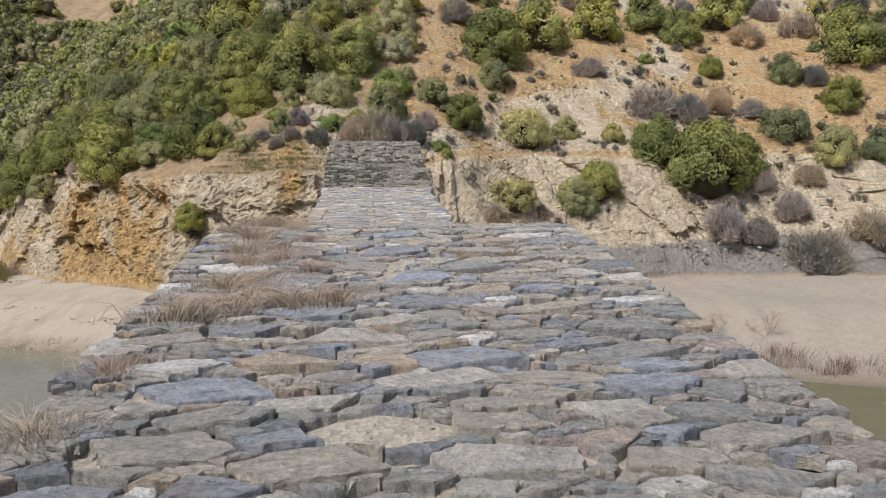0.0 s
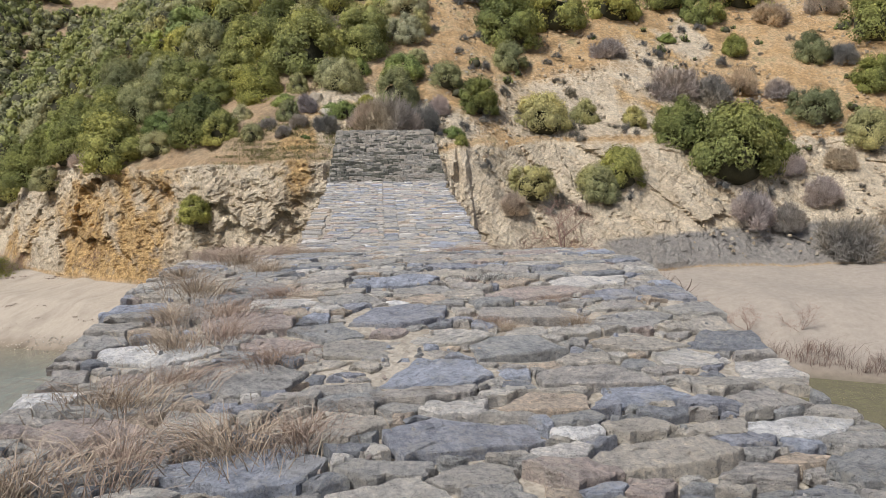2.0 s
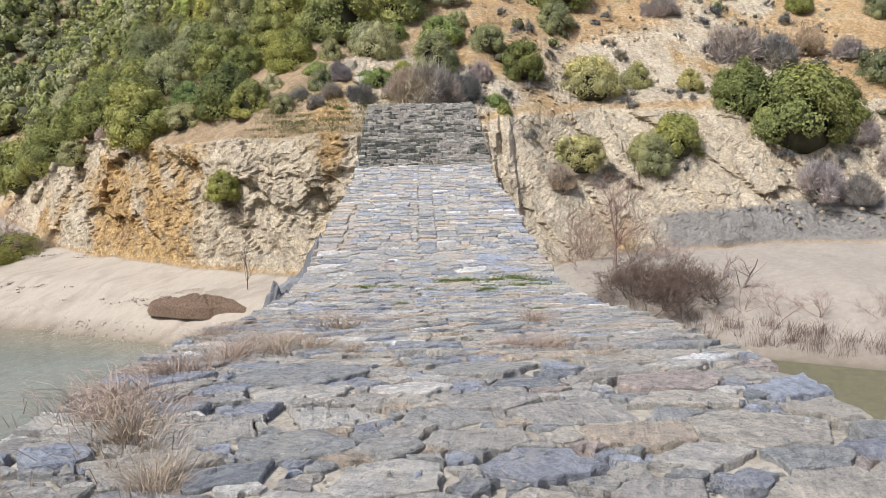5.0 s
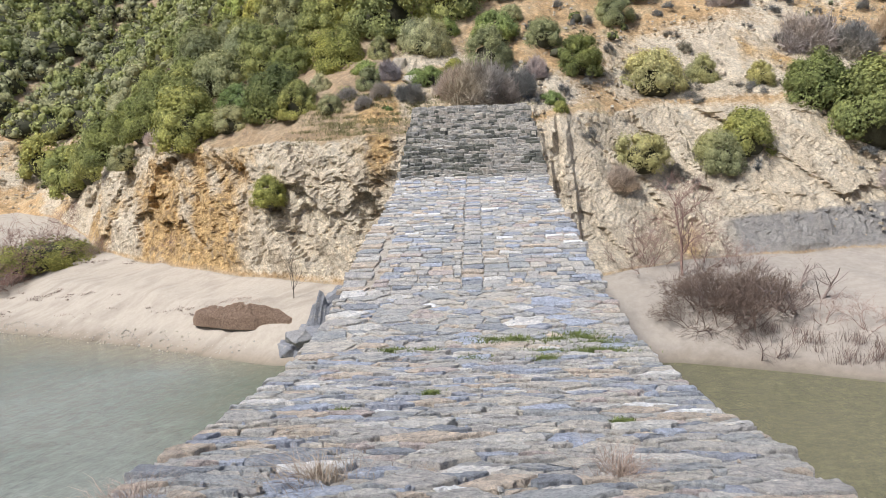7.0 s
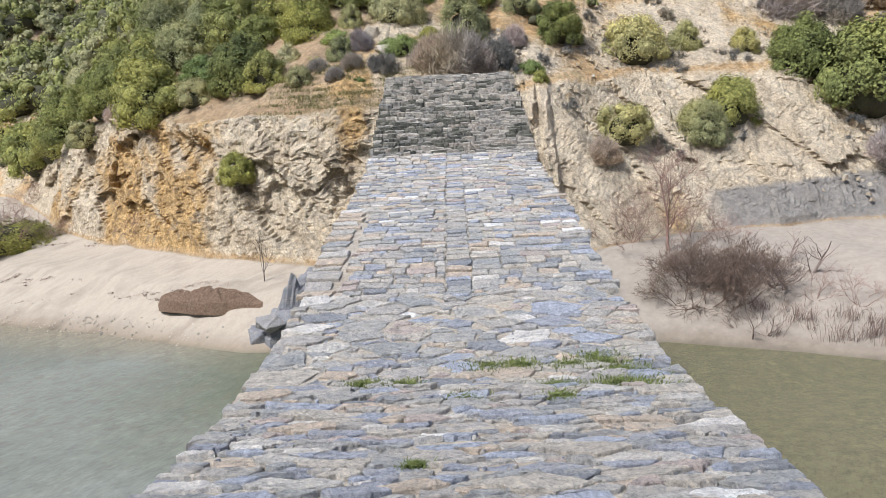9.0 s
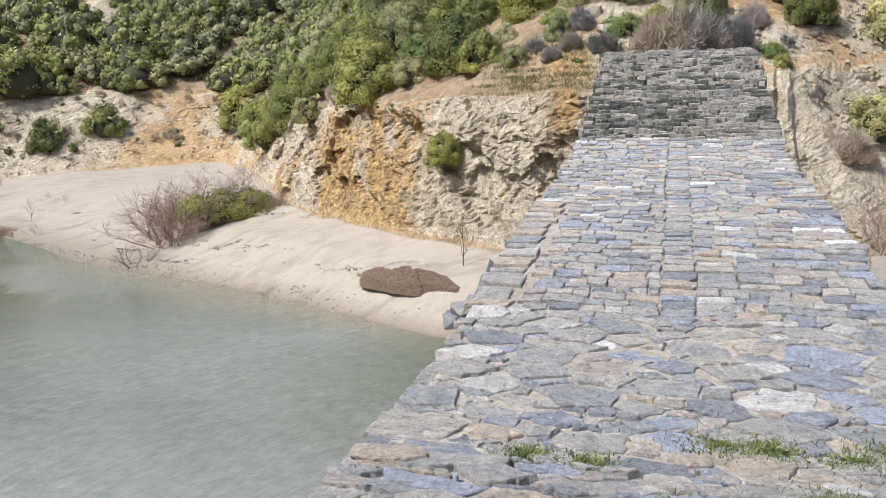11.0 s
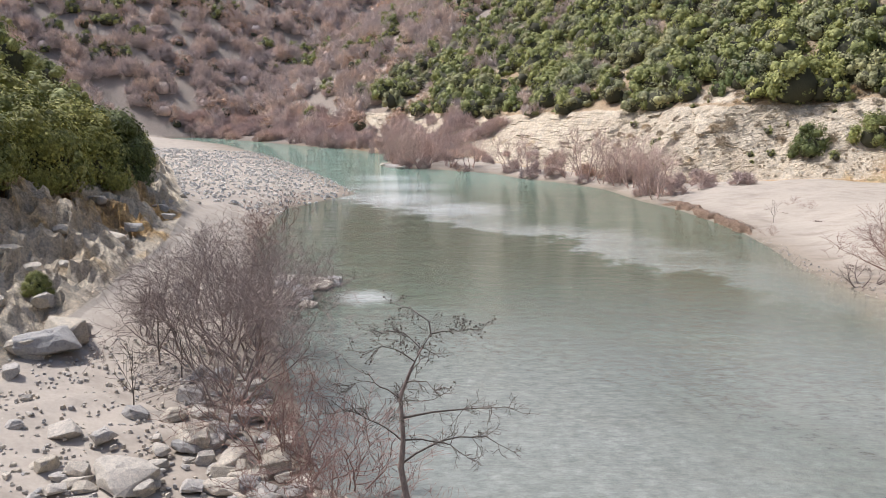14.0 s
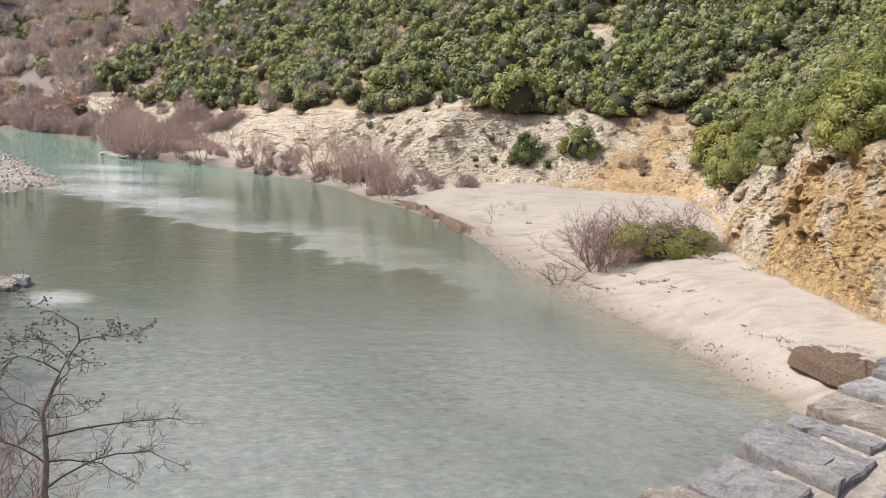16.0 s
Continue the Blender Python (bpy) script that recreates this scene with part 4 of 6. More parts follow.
SINGLE = [s for s in LAID if -5.2 < s[0] < 1.5][:300]
chosen_ids = set(map(id, SINGLE))
REST = [s for s in LAID if id(s) not in chosen_ids]
DARK = [s for s in REST if 18.2 < s[0] < 24.0 and (s[0] * 57.31 + s[3] * 33.7) % 1 < 0.8 - 0.17 * abs(s[0] - 19.9) and float(fbm(s[3] * 1.1, s[0] * 1.3, 0, 3, 8)) > -0.3]
dark_ids = set(map(id, DARK))
dark = part("mossy_paving", merge_stones(DARK, dark_slate_mat), bridge, "dark mossy slabs on the stepped rise")
dark["kind"] = "stuff"
worn = part("worn_paving", merge_stones([s for s in REST if id(s) not in dark_ids and 18.1 < s[0] < 24.7], worn_slate_mat), bridge, "weathered grey brown slabs set as rough steps")
worn["kind"] = "stuff"
paving = part("paving", merge_stones([s for s in REST if id(s) not in dark_ids and not 18.1 < s[0] < 24.7]), bridge, "grey and bluish slate slabs laid in courses")
paving["kind"] = "stuff"


# ---- plants ----
def sprays(centres, ax, ay):
    """Pointed three-cornered leaf sprays."""
    n = len(centres)
    v = np.stack([centres - ax - ay * 0.6, centres + ax - ay * 0.6, centres + ay], 1).reshape(-1, 3)
    return v, np.arange(3 * n).reshape(n, 3)


def join(*pieces):
    vs, fs, base = [], [], 0
    for v, f in pieces:
        vs.append(np.asarray(v, float))
        fs += (np.asarray(f) + base).tolist() if len(f) else []
        base += len(v)
    return np.concatenate(vs), fs


def unit(v):
    return v / np.maximum(np.linalg.norm(v, axis=-1, keepdims=True), 1e-9)


def blob(c, r, seed, n=9):
    """A lumpy closed ball."""
    th, ph = np.meshgrid(np.linspace(0, math.pi, n // 2 + 2), np.arange(n) * 2 * math.pi / n, indexing="ij")
    d = np.stack([np.sin(th) * np.cos(ph), np.sin(th) * np.sin(ph), np.cos(th)], -1).reshape(-1, 3)
    v = c + d * r * (1 + 0.25 * tri_noise(d[:, 0] * 2 + seed, d[:, 1] * 2, d[:, 2] * 2)[:, None])
    i = np.arange(th.size).reshape(th.shape)
    j = np.roll(i, -1, 1)
    return v, np.stack([i[:-1], i[1:], j[1:], j[:-1]], -1).reshape(-1, 4)


def crown_cloud(seed, leaves=4300, leaf=0.034, lobes=40, flat=0.9, sliver=False, cores=26, facets=7, body=0.52):
    """A rounded crown, 2 wide on z = 0, as triangles: many small leafy lobes round a dome, under leaf sprays."""
    r = np.random.RandomState(seed)
    c = unit(r.normal(size=(lobes, 3)))
    c[:, 2] = np.abs(c[:, 2]) * 1.22 - 0.30
    squeeze = 1 + 0.22 * tri_noise(c[:, 0] * 1.3 + seed, c[:, 1] * 1.3, c[:, 2] * 1.3)
    size = r.uniform(0.15, 0.31, lobes)
    c = c * (0.94 - size * r.uniform(0.7, 1.0, lobes))[:, None] * squeeze[:, None] * (1, 1, flat) + (0, 0, 0.30 * flat)
    k = r.choice(lobes, leaves * 4, p=size ** 2 / (size ** 2).sum())
    d = unit(r.normal(size=(leaves * 4, 3)))
    p = c[k] + d * (size[k] * (r.uniform(0.72, 1.1, leaves * 4) + 0.3 * r.uniform(0, 1, leaves * 4) ** 6))[:, None]
    inside = (np.linalg.norm(p[:, None] - c[None], axis=2) < size[None] * 0.72).any(1) | (np.linalg.norm((p - (0, 0, 0.3 * flat)) / (1, 1, flat), axis=1) < 0.58)
    keep = np.flatnonzero(~inside & (p[:, 2] > 0.02))[:leaves]
    p, d = p[keep], d[keep]
    nrm = unit(0.6 * d + 0.75 * unit(p - (0, 0, 0.25 * flat)) + r.normal(size=d.shape) * 0.3)
    side = unit(np.cross(nrm, r.normal(size=d.shape)))
    up = np.cross(nrm, side)
    s = (leaf * r.uniform(0.6, 1.4, len(p)))[:, None]
    if sliver:
        out = unit(d + r.normal(size=d.shape) * 0.5 + (0, 0, 0.45))
        side = unit(np.cross(out, r.normal(size=d.shape)))
        p = p * r.uniform(0.72, 1.02, (len(p), 1))
        v, f = sprays(p, side * 0.14 * leaf, out * s * 2.2)
        few = 0
    else:
        v, f = sprays(p, side * s * 0.85, up * s)
        few = cores
    vs, fs, base = [v], [f], len(v)
    balls = ([(np.array((0, 0, 0.28 * flat)), body)] if body > 0.05 else []) + [(c[j], size[j] * 0.70) for j in np.argsort(-size)[:few]]
    for j, (middle, radius) in enumerate(balls):
        bv, bf = blob(middle, radius, j + seed, facets + (2 if j == 0 else 0))
        bf = np.concatenate([bf[:, [0, 1, 2]], bf[:, [0, 2, 3]]])
        vs.append(bv)
        fs.append(bf + base)
        base += len(bv)
    # the first ball takes the dark colour that stands for inner shade
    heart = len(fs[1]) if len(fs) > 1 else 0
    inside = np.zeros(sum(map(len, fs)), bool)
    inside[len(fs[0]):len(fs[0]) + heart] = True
    v, f = np.concatenate(vs), np.concatenate(fs)
    v[:, 2] = np.maximum(v[:, 2], 0.0)
    return v, f, inside


def crown_mesh(name, seed, material, **opts):
    v, f, inside = crown_cloud(seed, **opts)
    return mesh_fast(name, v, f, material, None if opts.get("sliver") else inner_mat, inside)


def tube(points, radii, sides=4):
    p = np.asarray(points, float)
    t = unit(np.gradient(p, axis=0))
    ref = np.where(np.abs(t[:, 2:3]) > 0.9, (1.0, 0, 0), (0, 0, 1.0))
    a = unit(np.cross(t, ref))
    b = np.cross(t, a)
    ang = np.arange(sides) * 2 * math.pi / sides
    rr = np.asarray(radii)[:, None, None]
    v = p[:, None] + rr * (np.cos(ang)[None, :, None] * a[:, None] + np.sin(ang)[None, :, None] * b[:, None])
    i = np.arange(len(p) * sides).reshape(len(p), sides)
    j = np.roll(i, -1, 1)
    return v.reshape(-1, 3), np.stack([i[:-1], j[:-1], j[1:], i[1:]], -1).reshape(-1, 4)


def branching(seed, length, radius, levels, kids, angle, up=0.25, start=(0, 0, 0), way=(0, 0, 1), wander=0.16, stiff=False):
    """Limbs of a bare tree: for each level a list of (points, radii)."""
    r = np.random.RandomState(seed)
    out = [[] for _ in range(levels)]

    def grow(p, d, ln, rad, lev):
        n = (7, 5, 2, 1)[lev]
        pts, rads = [np.array(p, float)], [rad]
        for k in range(n):
            d = unit(d + r.normal(size=3) * wander * ((0.35 if stiff else 1) if lev == 0 else 1) + np.array((0, 0, 0 if stiff and lev == 0 else up * 0.3)))
            pts.append(pts[-1] + d * ln / n)
            rads.append(rad * (1 - 0.75 * (k + 1) / n))
        out[lev].append((pts, rads))
        if lev + 1 >= levels:
            return
        for k in range(kids[lev]):
            f = r.uniform(0.3 if lev == 0 else 0.15, 1.0)
            q = f * n
            i = min(int(q), n - 1)
            pos = pts[i] + (pts[i + 1] - pts[i]) * (q - i)
            dd = unit(pts[i + 1] - pts[i])
            side = unit(np.cross(dd, r.normal(size=3)))
            an = radians(angle) * r.uniform(0.6, 1.3)
            grow(pos, unit(dd * math.cos(an) + side * math.sin(an)), ln * r.uniform(0.42, 0.68) * (1.1 - 0.4 * f), rad * (1 - 0.6 * f) * 0.55, lev + 1)

    grow(start, np.array(way, float), length, radius, 0)
    return out


stem_mesh = mesh_of("stem", *[x.tolist() if hasattr(x, "tolist") else x for x in join(*[tube([(0, 0, -0.25), (0.1 * math.cos(a), 0.1 * math.sin(a), 0.2), (0.3 * math.cos(a), 0.3 * math.sin(a), 0.55)], [0.05, 0.04, 0.02], 5) for a in (0.3, 1.9, 3.4, 5.0)])], bark_mat)
SHRUBS = {}
for kind, label, seeds, opts in (
        ("oak", "dense dark green evergreen shrub growing on the slope", range(4), {"leaves": 7500, "leaf": 0.029, "lobes": 58, "flat": 1.4, "cores": 34}),
        ("olive", "grey green evergreen shrub growing on the slope", range(3), {"leaves": 7500, "leaf": 0.026, "lobes": 58, "flat": 1.35, "cores": 34}),
        ("sage", "pale grey green soft leaved shrub growing on the slope", range(2), {"leaves": 6200, "leaf": 0.028, "lobes": 54, "flat": 1.3, "cores": 34}),
        ("bright", "fresh green leafy shrub growing on the slope", range(2), {}),
        ("oak_far", "dense dark green evergreen shrub growing on the slope", range(4), {"leaves": 2400, "leaf": 0.036, "cores": 22, "lobes": 40, "flat": 1.35}),
        ("olive_far", "grey green evergreen shrub growing on the slope", range(3), {"leaves": 2400, "leaf": 0.036, "cores": 22, "lobes": 40, "flat": 1.35}),
        ("bright_far", "fresh green leafy shrub growing on the slope", range(2), {"leaves": 2400, "leaf": 0.036, "cores": 22, "lobes": 40, "flat": 1.35}),
        ("heath", "bare grey lilac twiggy shrub on stony earth", range(3), {"leaf": 0.085, "sliver": True, "flat": 0.95, "leaves": 5200, "body": 0.0, "lobes": 30}),
        ("russet", "round shrub with dry pinkish brown leaves", range(1), {})):
    SHRUBS[kind] = []
    for s in seeds:
        ob = tagged(new("shrub"), label, "shrub", group="hillside shrubs")
        part("stem", stem_mesh, ob)
        part("crown", crown_mesh("crown", 200 + s * 7 + len(kind), leaf_mats[kind.split("_")[0]], **opts), ob)
        SHRUBS[kind].append(ob)
placed = {}


def shrub(kind, x, y, width, tall=1.0, sink=0.34, z=None):
    if y > 70 and kind + "_far" in SHRUBS:
        kind += "_far"
    k = placed[kind] = placed.get(kind, -1) + 1
    first = SHRUBS[kind][k % len(SHRUBS[kind])]
    z = float(ground(x, y)[0]) if z is None else z
    s = width / 2
    m = pose(x, y, z - sink * width * 0.5, 0, 0, (k * 137) % 360)
    ob = first if k < len(SHRUBS[kind]) else copy_thing(first, m)
    ob.matrix_basis = m @ Matrix.Diagonal((s, s, s * tall, 1))


# shrubs that stand out, by kind: place and width
KEY = {
    "oak": [(7.2, 54.1, 3.6), (25.8, 51.5, 7.6), (22.5, 53.9, 5.2), (29.1, 52.9, 4.6), (41.4, 59.4, 4.2), (16.9, 50.1, 4.1), (32.1, 65.8, 2.9), (46.2, 66.8, 8.0), (11.3, 67.0, 7.0),
            (16.9, 70.5, 7.4), (22.4, 71.9, 6.8), (36.4, 74.3, 6.6), (28.6, 74.6, 5.7), (5.3, 48.8, 1.2), (-37.7, 74.0, 6.4), (-12.6, 50.5, 4.9), (-10.8, 49.1, 3.1)],
    "olive": [(-8.6, 47.6, 1.8), (-6.4, 49.4, 2.0), (12.2, 55.1, 5.2), (4.9, 56.2, 3.0), (15.7, 55.9, 2.8), (34.7, 56.5, 4.7), (37.3, 53.3, 4.3), (40.8, 52.8, 4.2), (10.1, 48.1, 3.7), (14.9, 49.1, 3.6), (19.5, 55.4, 2.4),
              (-25.3, 56.6, 2.8), (-18.3, 58.0, 4.7), (38.3, 64.0, 4.1), (-83.9, 85.7, 4.9), (-107.6, 90.0, 8.0), (-125.7, 83.2, 8.0), (-17.7, 63.0, 4.8)],
    "bright": [(-2.2, 46.6, 1.1), (-5.0, 46.4, 0.9), (-6.6, 51.5, 2.4), (-3.0, 50.2, 3.0), (-8.0, 49.8, 1.3), (4.8, 49.9, 1.9), (26.3, 67.8, 2.1), (-15.5, 54.0, 4.2), (12.7, 72.2, 5.3)],
    "heath": [(-6.4, 46.9, 1.3), (-1.0, 46.2, 1.4), (-7.6, 48.6, 1.6), (0.3, 48.6, 4.7), (-0.9, 48.9, 3.4), (1.6, 48.9, 3.2), (2.9, 50.0, 2.6), (4.1, 52.4, 2.1), (24.3, 59.7, 4.9), (27.0, 58.9, 3.9), (30.2, 60.7, 3.5), (33.2, 59.7, 2.8), (40.9, 63.3, 2.9), (31.3, 49.0, 3.3),
              (34.1, 51.7, 2.7), (25.5, 47.6, 3.7), (28.1, 47.3, 2.9), (31.1, 45.4, 4.9), (36.0, 46.1, 4.4), (-5.2, 50.4, 2.0), (-3.8, 47.7, 2.1), (-5.5, 47.9, 1.6), (-78.9, 85.8, 4.3),
              (43.5, 71.4, 4.6), (30.3, 51.4, 2.4), (8.5, 46.0, 2.3)],
    "russet": [(-25.5, 79.0, 4.2)],
}
KEY["oak"] += [(-42, -2.0, 5.2), (-46, -1.0, 6.0), (-52, 1.0, 7.6), (-58, 3.4, 7.4), (-64, 5.6, 7.0), (-70, 5.6, 6.8), (-38.5, -2.5, 4.6), (-48, -2, 7.5), (-43, -4, 7.0), (-55, -1, 7.5), (-76, 6.4, 6.0), (-36.4, 2.6, 1.3), (-18.7, 51.3, 5.3), (-23.5, 57.0, 4.6), (-28.5, 61.5, 5.4), (-5.8, 57.7, 6.8), (-1.5, 60.0, 5.8), (-10.7, 63.0, 5.8), (-68.0, 78.5, 5.2), (-63.5, 82.5, 5.2), (-42.3, 80.5, 6.7), (-48.4, 88.0, 6.7),
               (-31.5, 66.0, 5.6), (-34.5, 70.5, 5.8), (-20.5, 56.0, 4.6), (-15.0, 58.5, 5.2)]
DONE = []
shrub("oak", -11.6, 43.6, 2.3, 1.0, 0.12, 6.9)
for kind in KEY:
    for x, y, w in KEY[kind]:
        DONE.append((x, y, w))
        shrub(kind, x, y, w, 1.0 if kind in ("oak", "olive") else 1.2 if kind == "heath" else 0.85)


def scatter(count, tries, area, size, kinds, wanted, seed, pack=0.34):
    """More shrubs where wanted(x, y) says that they grow, none inside another."""
    r, n = random.Random(seed), 0
    for _ in range(tries):
        x, y = r.uniform(area[0], area[1]), r.uniform(area[2], area[3])
        if r.random() > wanted(x, y):
            continue
        w = r.uniform(*size)
        if any((x - a) ** 2 + (y - b) ** 2 < (pack * (w + c)) ** 2 for a, b, c in DONE):
            continue
        DONE.append((x, y, w))
        shrub(r.choice(kinds), x, y, w, r.uniform(0.9, 1.15))
        n += 1
        if n >= count:
            return


def crag_top(x):
    return float(foot_y(x) + crag_run(x))


def left_slope(x, y):
    d = y - crag_top(x)
    gap = float(tri_noise(x * 0.09, y * 0.09, 0, 17))
    if d < 0.4 or (x > -9 and d < 4):
        return 0.0
    return 0.9 if gap < 0.45 else 0.15


def right_slope(x, y):
    d = y - crag_top(x)
    return 0.0 if d < 1 else (0.12 if d < 16 else 0.85)


scatter(112, 16000, (-72, 3, 48, 84), (3.6, 7.2), ("oak", "oak", "olive", "olive", "sage", "bright", "oak", "olive", "sage", "oak"), left_slope, 3, 0.40)
scatter(36, 6000, (-60, 3, 48, 80), (1.6, 3.2), ("oak", "olive", "sage", "heath", "bright", "heath"), left_slope, 9, 0.36)
scatter(46, 4000, (3, 62, 50, 86), (2.2, 5.5), ("oak", "olive", "heath", "olive", "heath"), right_slope, 4)
scatter(12, 1500, (-82, -36, -22, 8), (4.2, 6.6), ("oak", "oak", "olive"), lambda x, y: 0.9 if y < float(bank_y(x)) - 4.0 else 0.0, 5, 0.28)


def wood(name, label, spots, material, seed, leaves=400, leaf=0.058, bare=False, lobes=18, cores=10, body=0.6):
    """A far wood as one mesh: uneven leafy crowns of several lobes, turned and stretched by chance."""
    r = np.random.RandomState(seed)
    shapes = [crown_cloud(seed * 31 + k, leaves, leaf, lobes, 0.95 if bare else 1.2, bare, cores, 6, min(body, 0.36) if bare else body) for k in range(5)]
    vs, fs, deep, base = [], [], [], 0
    for x, y, z, size in spots:
        v, f, hidden = shapes[r.randint(5)]
        a, sx, sz = r.uniform(0, 2 * math.pi), size * r.uniform(0.85, 1.15), size * r.uniform(0.8, 1.2)
        ca, sa = math.cos(a) * size, math.sin(a) * sx
        vs.append(np.stack([x + ca * v[:, 0] - sa * v[:, 1], y + math.sin(a) * size * v[:, 0] + math.cos(a) * sx * v[:, 1], z - 0.12 * size + sz * v[:, 2]], -1))
        fs.append(f + base)
        deep.append(hidden)
        base += len(v)
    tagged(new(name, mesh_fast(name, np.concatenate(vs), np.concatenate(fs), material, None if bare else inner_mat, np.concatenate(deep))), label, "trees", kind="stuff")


def spots(count, area, size, wanted, seed):
    r, out = random.Random(seed), []
    while len(out) < count:
        x, y = r.uniform(area[0], area[1]), r.uniform(area[2], area[3])
        if r.random() < wanted(x, y):
            out.append((x, y, float(ground(x, y)[0]), r.uniform(*size)))
    return out


def beyond(x, y):
    return 0.0 if y < crag_top(x) + 0.2 or any((x - a) ** 2 + (y - b) ** 2 < 4 for a, b, c in DONE) else 0.9


def high(x, y):
    return 0.9 if y > crag_top(x) - 5 else 0


def far_hill(x, y):
    return 0.9 if ground(x, y)[0] > 1 and (y > float(shore_y(x)) + 3 or x < -226) else 0


wood("evergreen_wood", "far evergreen scrub covering the upper slopes", spots(520, (-200, -62, 66, 150), (2.2, 4.2), beyond, 11), leaf_mats["oak_wood"], 21)
wood("olive_scrub", "paler evergreen scrub among the dark one", spots(360, (-200, -62, 66, 150), (1.9, 3.6), beyond, 31), leaf_mats["olive_wood"], 41)
wood("bright_scrub", "fresh green scrub among the dark one", spots(70, (-170, -62, 66, 125), (1.5, 2.6), beyond, 38), leaf_mats["bright_wood"], 48)
wood("evergreen_scrub", "evergreen scrub on the high slopes behind", spots(420, (-75, 70, 80, 140), (1.7, 3.2), beyond, 12), leaf_mats["olive_wood"], 22)
wood("upper_oaks", "dark evergreen scrub high on the slope", spots(380, (-80, 12, 80, 140), (1.7, 3.2), beyond, 71), leaf_mats["oak_wood"], 72)
wood("heath_scrub", "small bare grey shrublets on the stony slope", spots(190, (3, 60, 46, 84), (0.35, 0.9), high, 35), leaf_mats["heath"], 45, 420, 0.16, True, 10, 0, 0.0)
wood("green_scrub", "small green shrublets on the stony slope", spots(70, (2, 60, 46, 84), (0.25, 0.7), high, 36), leaf_mats["bright_wood"], 46, 180, 0.1, False, 10, 3)
wood("bare_wood", "far leafless brown woodland on the valley side", spots(1080, (-375, -190, -28, 175), (3.0, 5.0), far_hill, 13), leaf_mats["wood"], 23, 600, 0.13, True, cores=0, body=0.36)
wood("withered_wood", "far trees with withered tan leaves among the bare ones", spots(150, (-335, -170, -10, 200), (2.4, 4.0), far_hill, 63), leaf_mats["tan"], 53, 480, 0.065, cores=0, body=0.42)
wood("bare_slope_trees", "leafless brown trees between evergreen scrub", spots(120, (-220, -105, 72, 132), (1.8, 3.2), beyond, 14), leaf_mats["wood"], 24, 600, 0.13, True, cores=0, body=0.36)
wood("riverside_trees", "bare pinkish brown trees along the far bank", spots(190, (-232, -128, -15, 80), (1.8, 3.0), lambda x, y: 0.9 if 0.1 < ground(x, y)[0] < 6 and y > float(shore_y(x)) else 0, 15), leaf_mats["twiggy"], 25, 700, 0.14, True, body=0.2)
wood("bank_scrub", "leafless pinkish brown scrub along the far bank", spots(60, (-128, -66, 46, 70), (1.0, 1.9), lambda x, y: 0.9 if float(shore_y(x)) + 0.3 < y < float(foot_y(x)) + 1.5 and x < -68 else 0, 81), leaf_mats["twiggy"], 82, 600, 0.15, True, body=0.0)
wood("crag_heath", "small grey shrublets on the crag", spots(70, (-95, -36, 62, 95), (0.35, 1.0), lambda x, y: 0.9 if foot_y(x) + 2 < y < crag_top(x) + 3 else 0, 83), leaf_mats["heath"], 84, 420, 0.16, True, 10, 0, 0.0)
wood("crag_green", "small dark evergreen shrublets on the crag", spots(40, (-95, -36, 62, 95), (0.3, 0.9), lambda x, y: 0.9 if foot_y(x) + 2 < y < crag_top(x) + 3 else 0, 85), leaf_mats["oak_wood"], 86, 220, 0.09, False, 10, 3)
wood("ridge_scrub", "evergreen scrub along the high ridge", spots(120, (-125, -20, 105, 175), (2.0, 3.6), beyond, 87), leaf_mats["oak_wood"], 88)
wood("far_evergreens", "dark evergreen trees among the bare wood", spots(190, (-330, -205, -20, 125), (2.0, 3.6), lambda x, y: far_hill(x, y) if float(tri_noise(x * 0.03, y * 0.03, 0, 5)) > 0.15 else 0, 18), leaf_mats["oak_wood"], 28)
wood("cliff_wood", "dark evergreen trees above the rocky near bank", spots(110, (-130, -36, -34, 3), (2.0, 3.4), lambda x, y: 0.9 if y < float(bank_y(x)) - 6 else 0, 16), leaf_mats["oak_wood"], 26, 420, 0.055)


def bare_tree(name, label, category, seed, height, radius, kids, angle, material, stems=1, spread=0.35, group="", wander=0.16, up=0.25):
    """A leafless tree or many-stemmed shrub: stems, limbs and twigs."""
    r = random.Random(seed)
    levels = len(kids) + 1
    made = [[] for _ in range(levels)]
    for s in range(stems):
        a = r.uniform(0, 6.28)
        lean = (math.cos(a) * spread * r.uniform(0.3, 1), math.sin(a) * spread * r.uniform(0.3, 1), 1) if stems > 1 else (0.0, 0.02, 1)
        base = (0.25 * math.cos(a) * (stems > 1), 0.25 * math.sin(a) * (stems > 1), -0.3)
        grown = branching(seed * 50 + s, height * r.uniform(0.75, 1), radius * r.uniform(0.7, 1), levels, kids, angle, up, base, unit(np.array(lean)), wander, stems == 1)
        for k in range(levels):
            made[k] += grown[k]
    ob = tagged(new(name), label, category, group)
    for k, title in enumerate(("trunk", "limb_frame", "twig_crown")):
        some = made[k] if k < 2 else [q for lev in made[2:] for q in lev]
        if some:
            v, f = join(*[tube(p, np.maximum(q, 0.006), (6, 5, 3)[k]) for p, q in some])
            bit = part(title, mesh_of(title, v.tolist(), f, material, k == 0), ob)
            if k or stems > 1:
                bit["kind"] = "stuff"
    return ob, made


def stand(ob, x, y, turn=0, size=1.0, z=None):
    ob.matrix_basis = pose(x, y, float(ground(x, y)[0]) - 0.05 if z is None else z, 0, 0, turn) @ Matrix.Diagonal((size, size, size, 1))


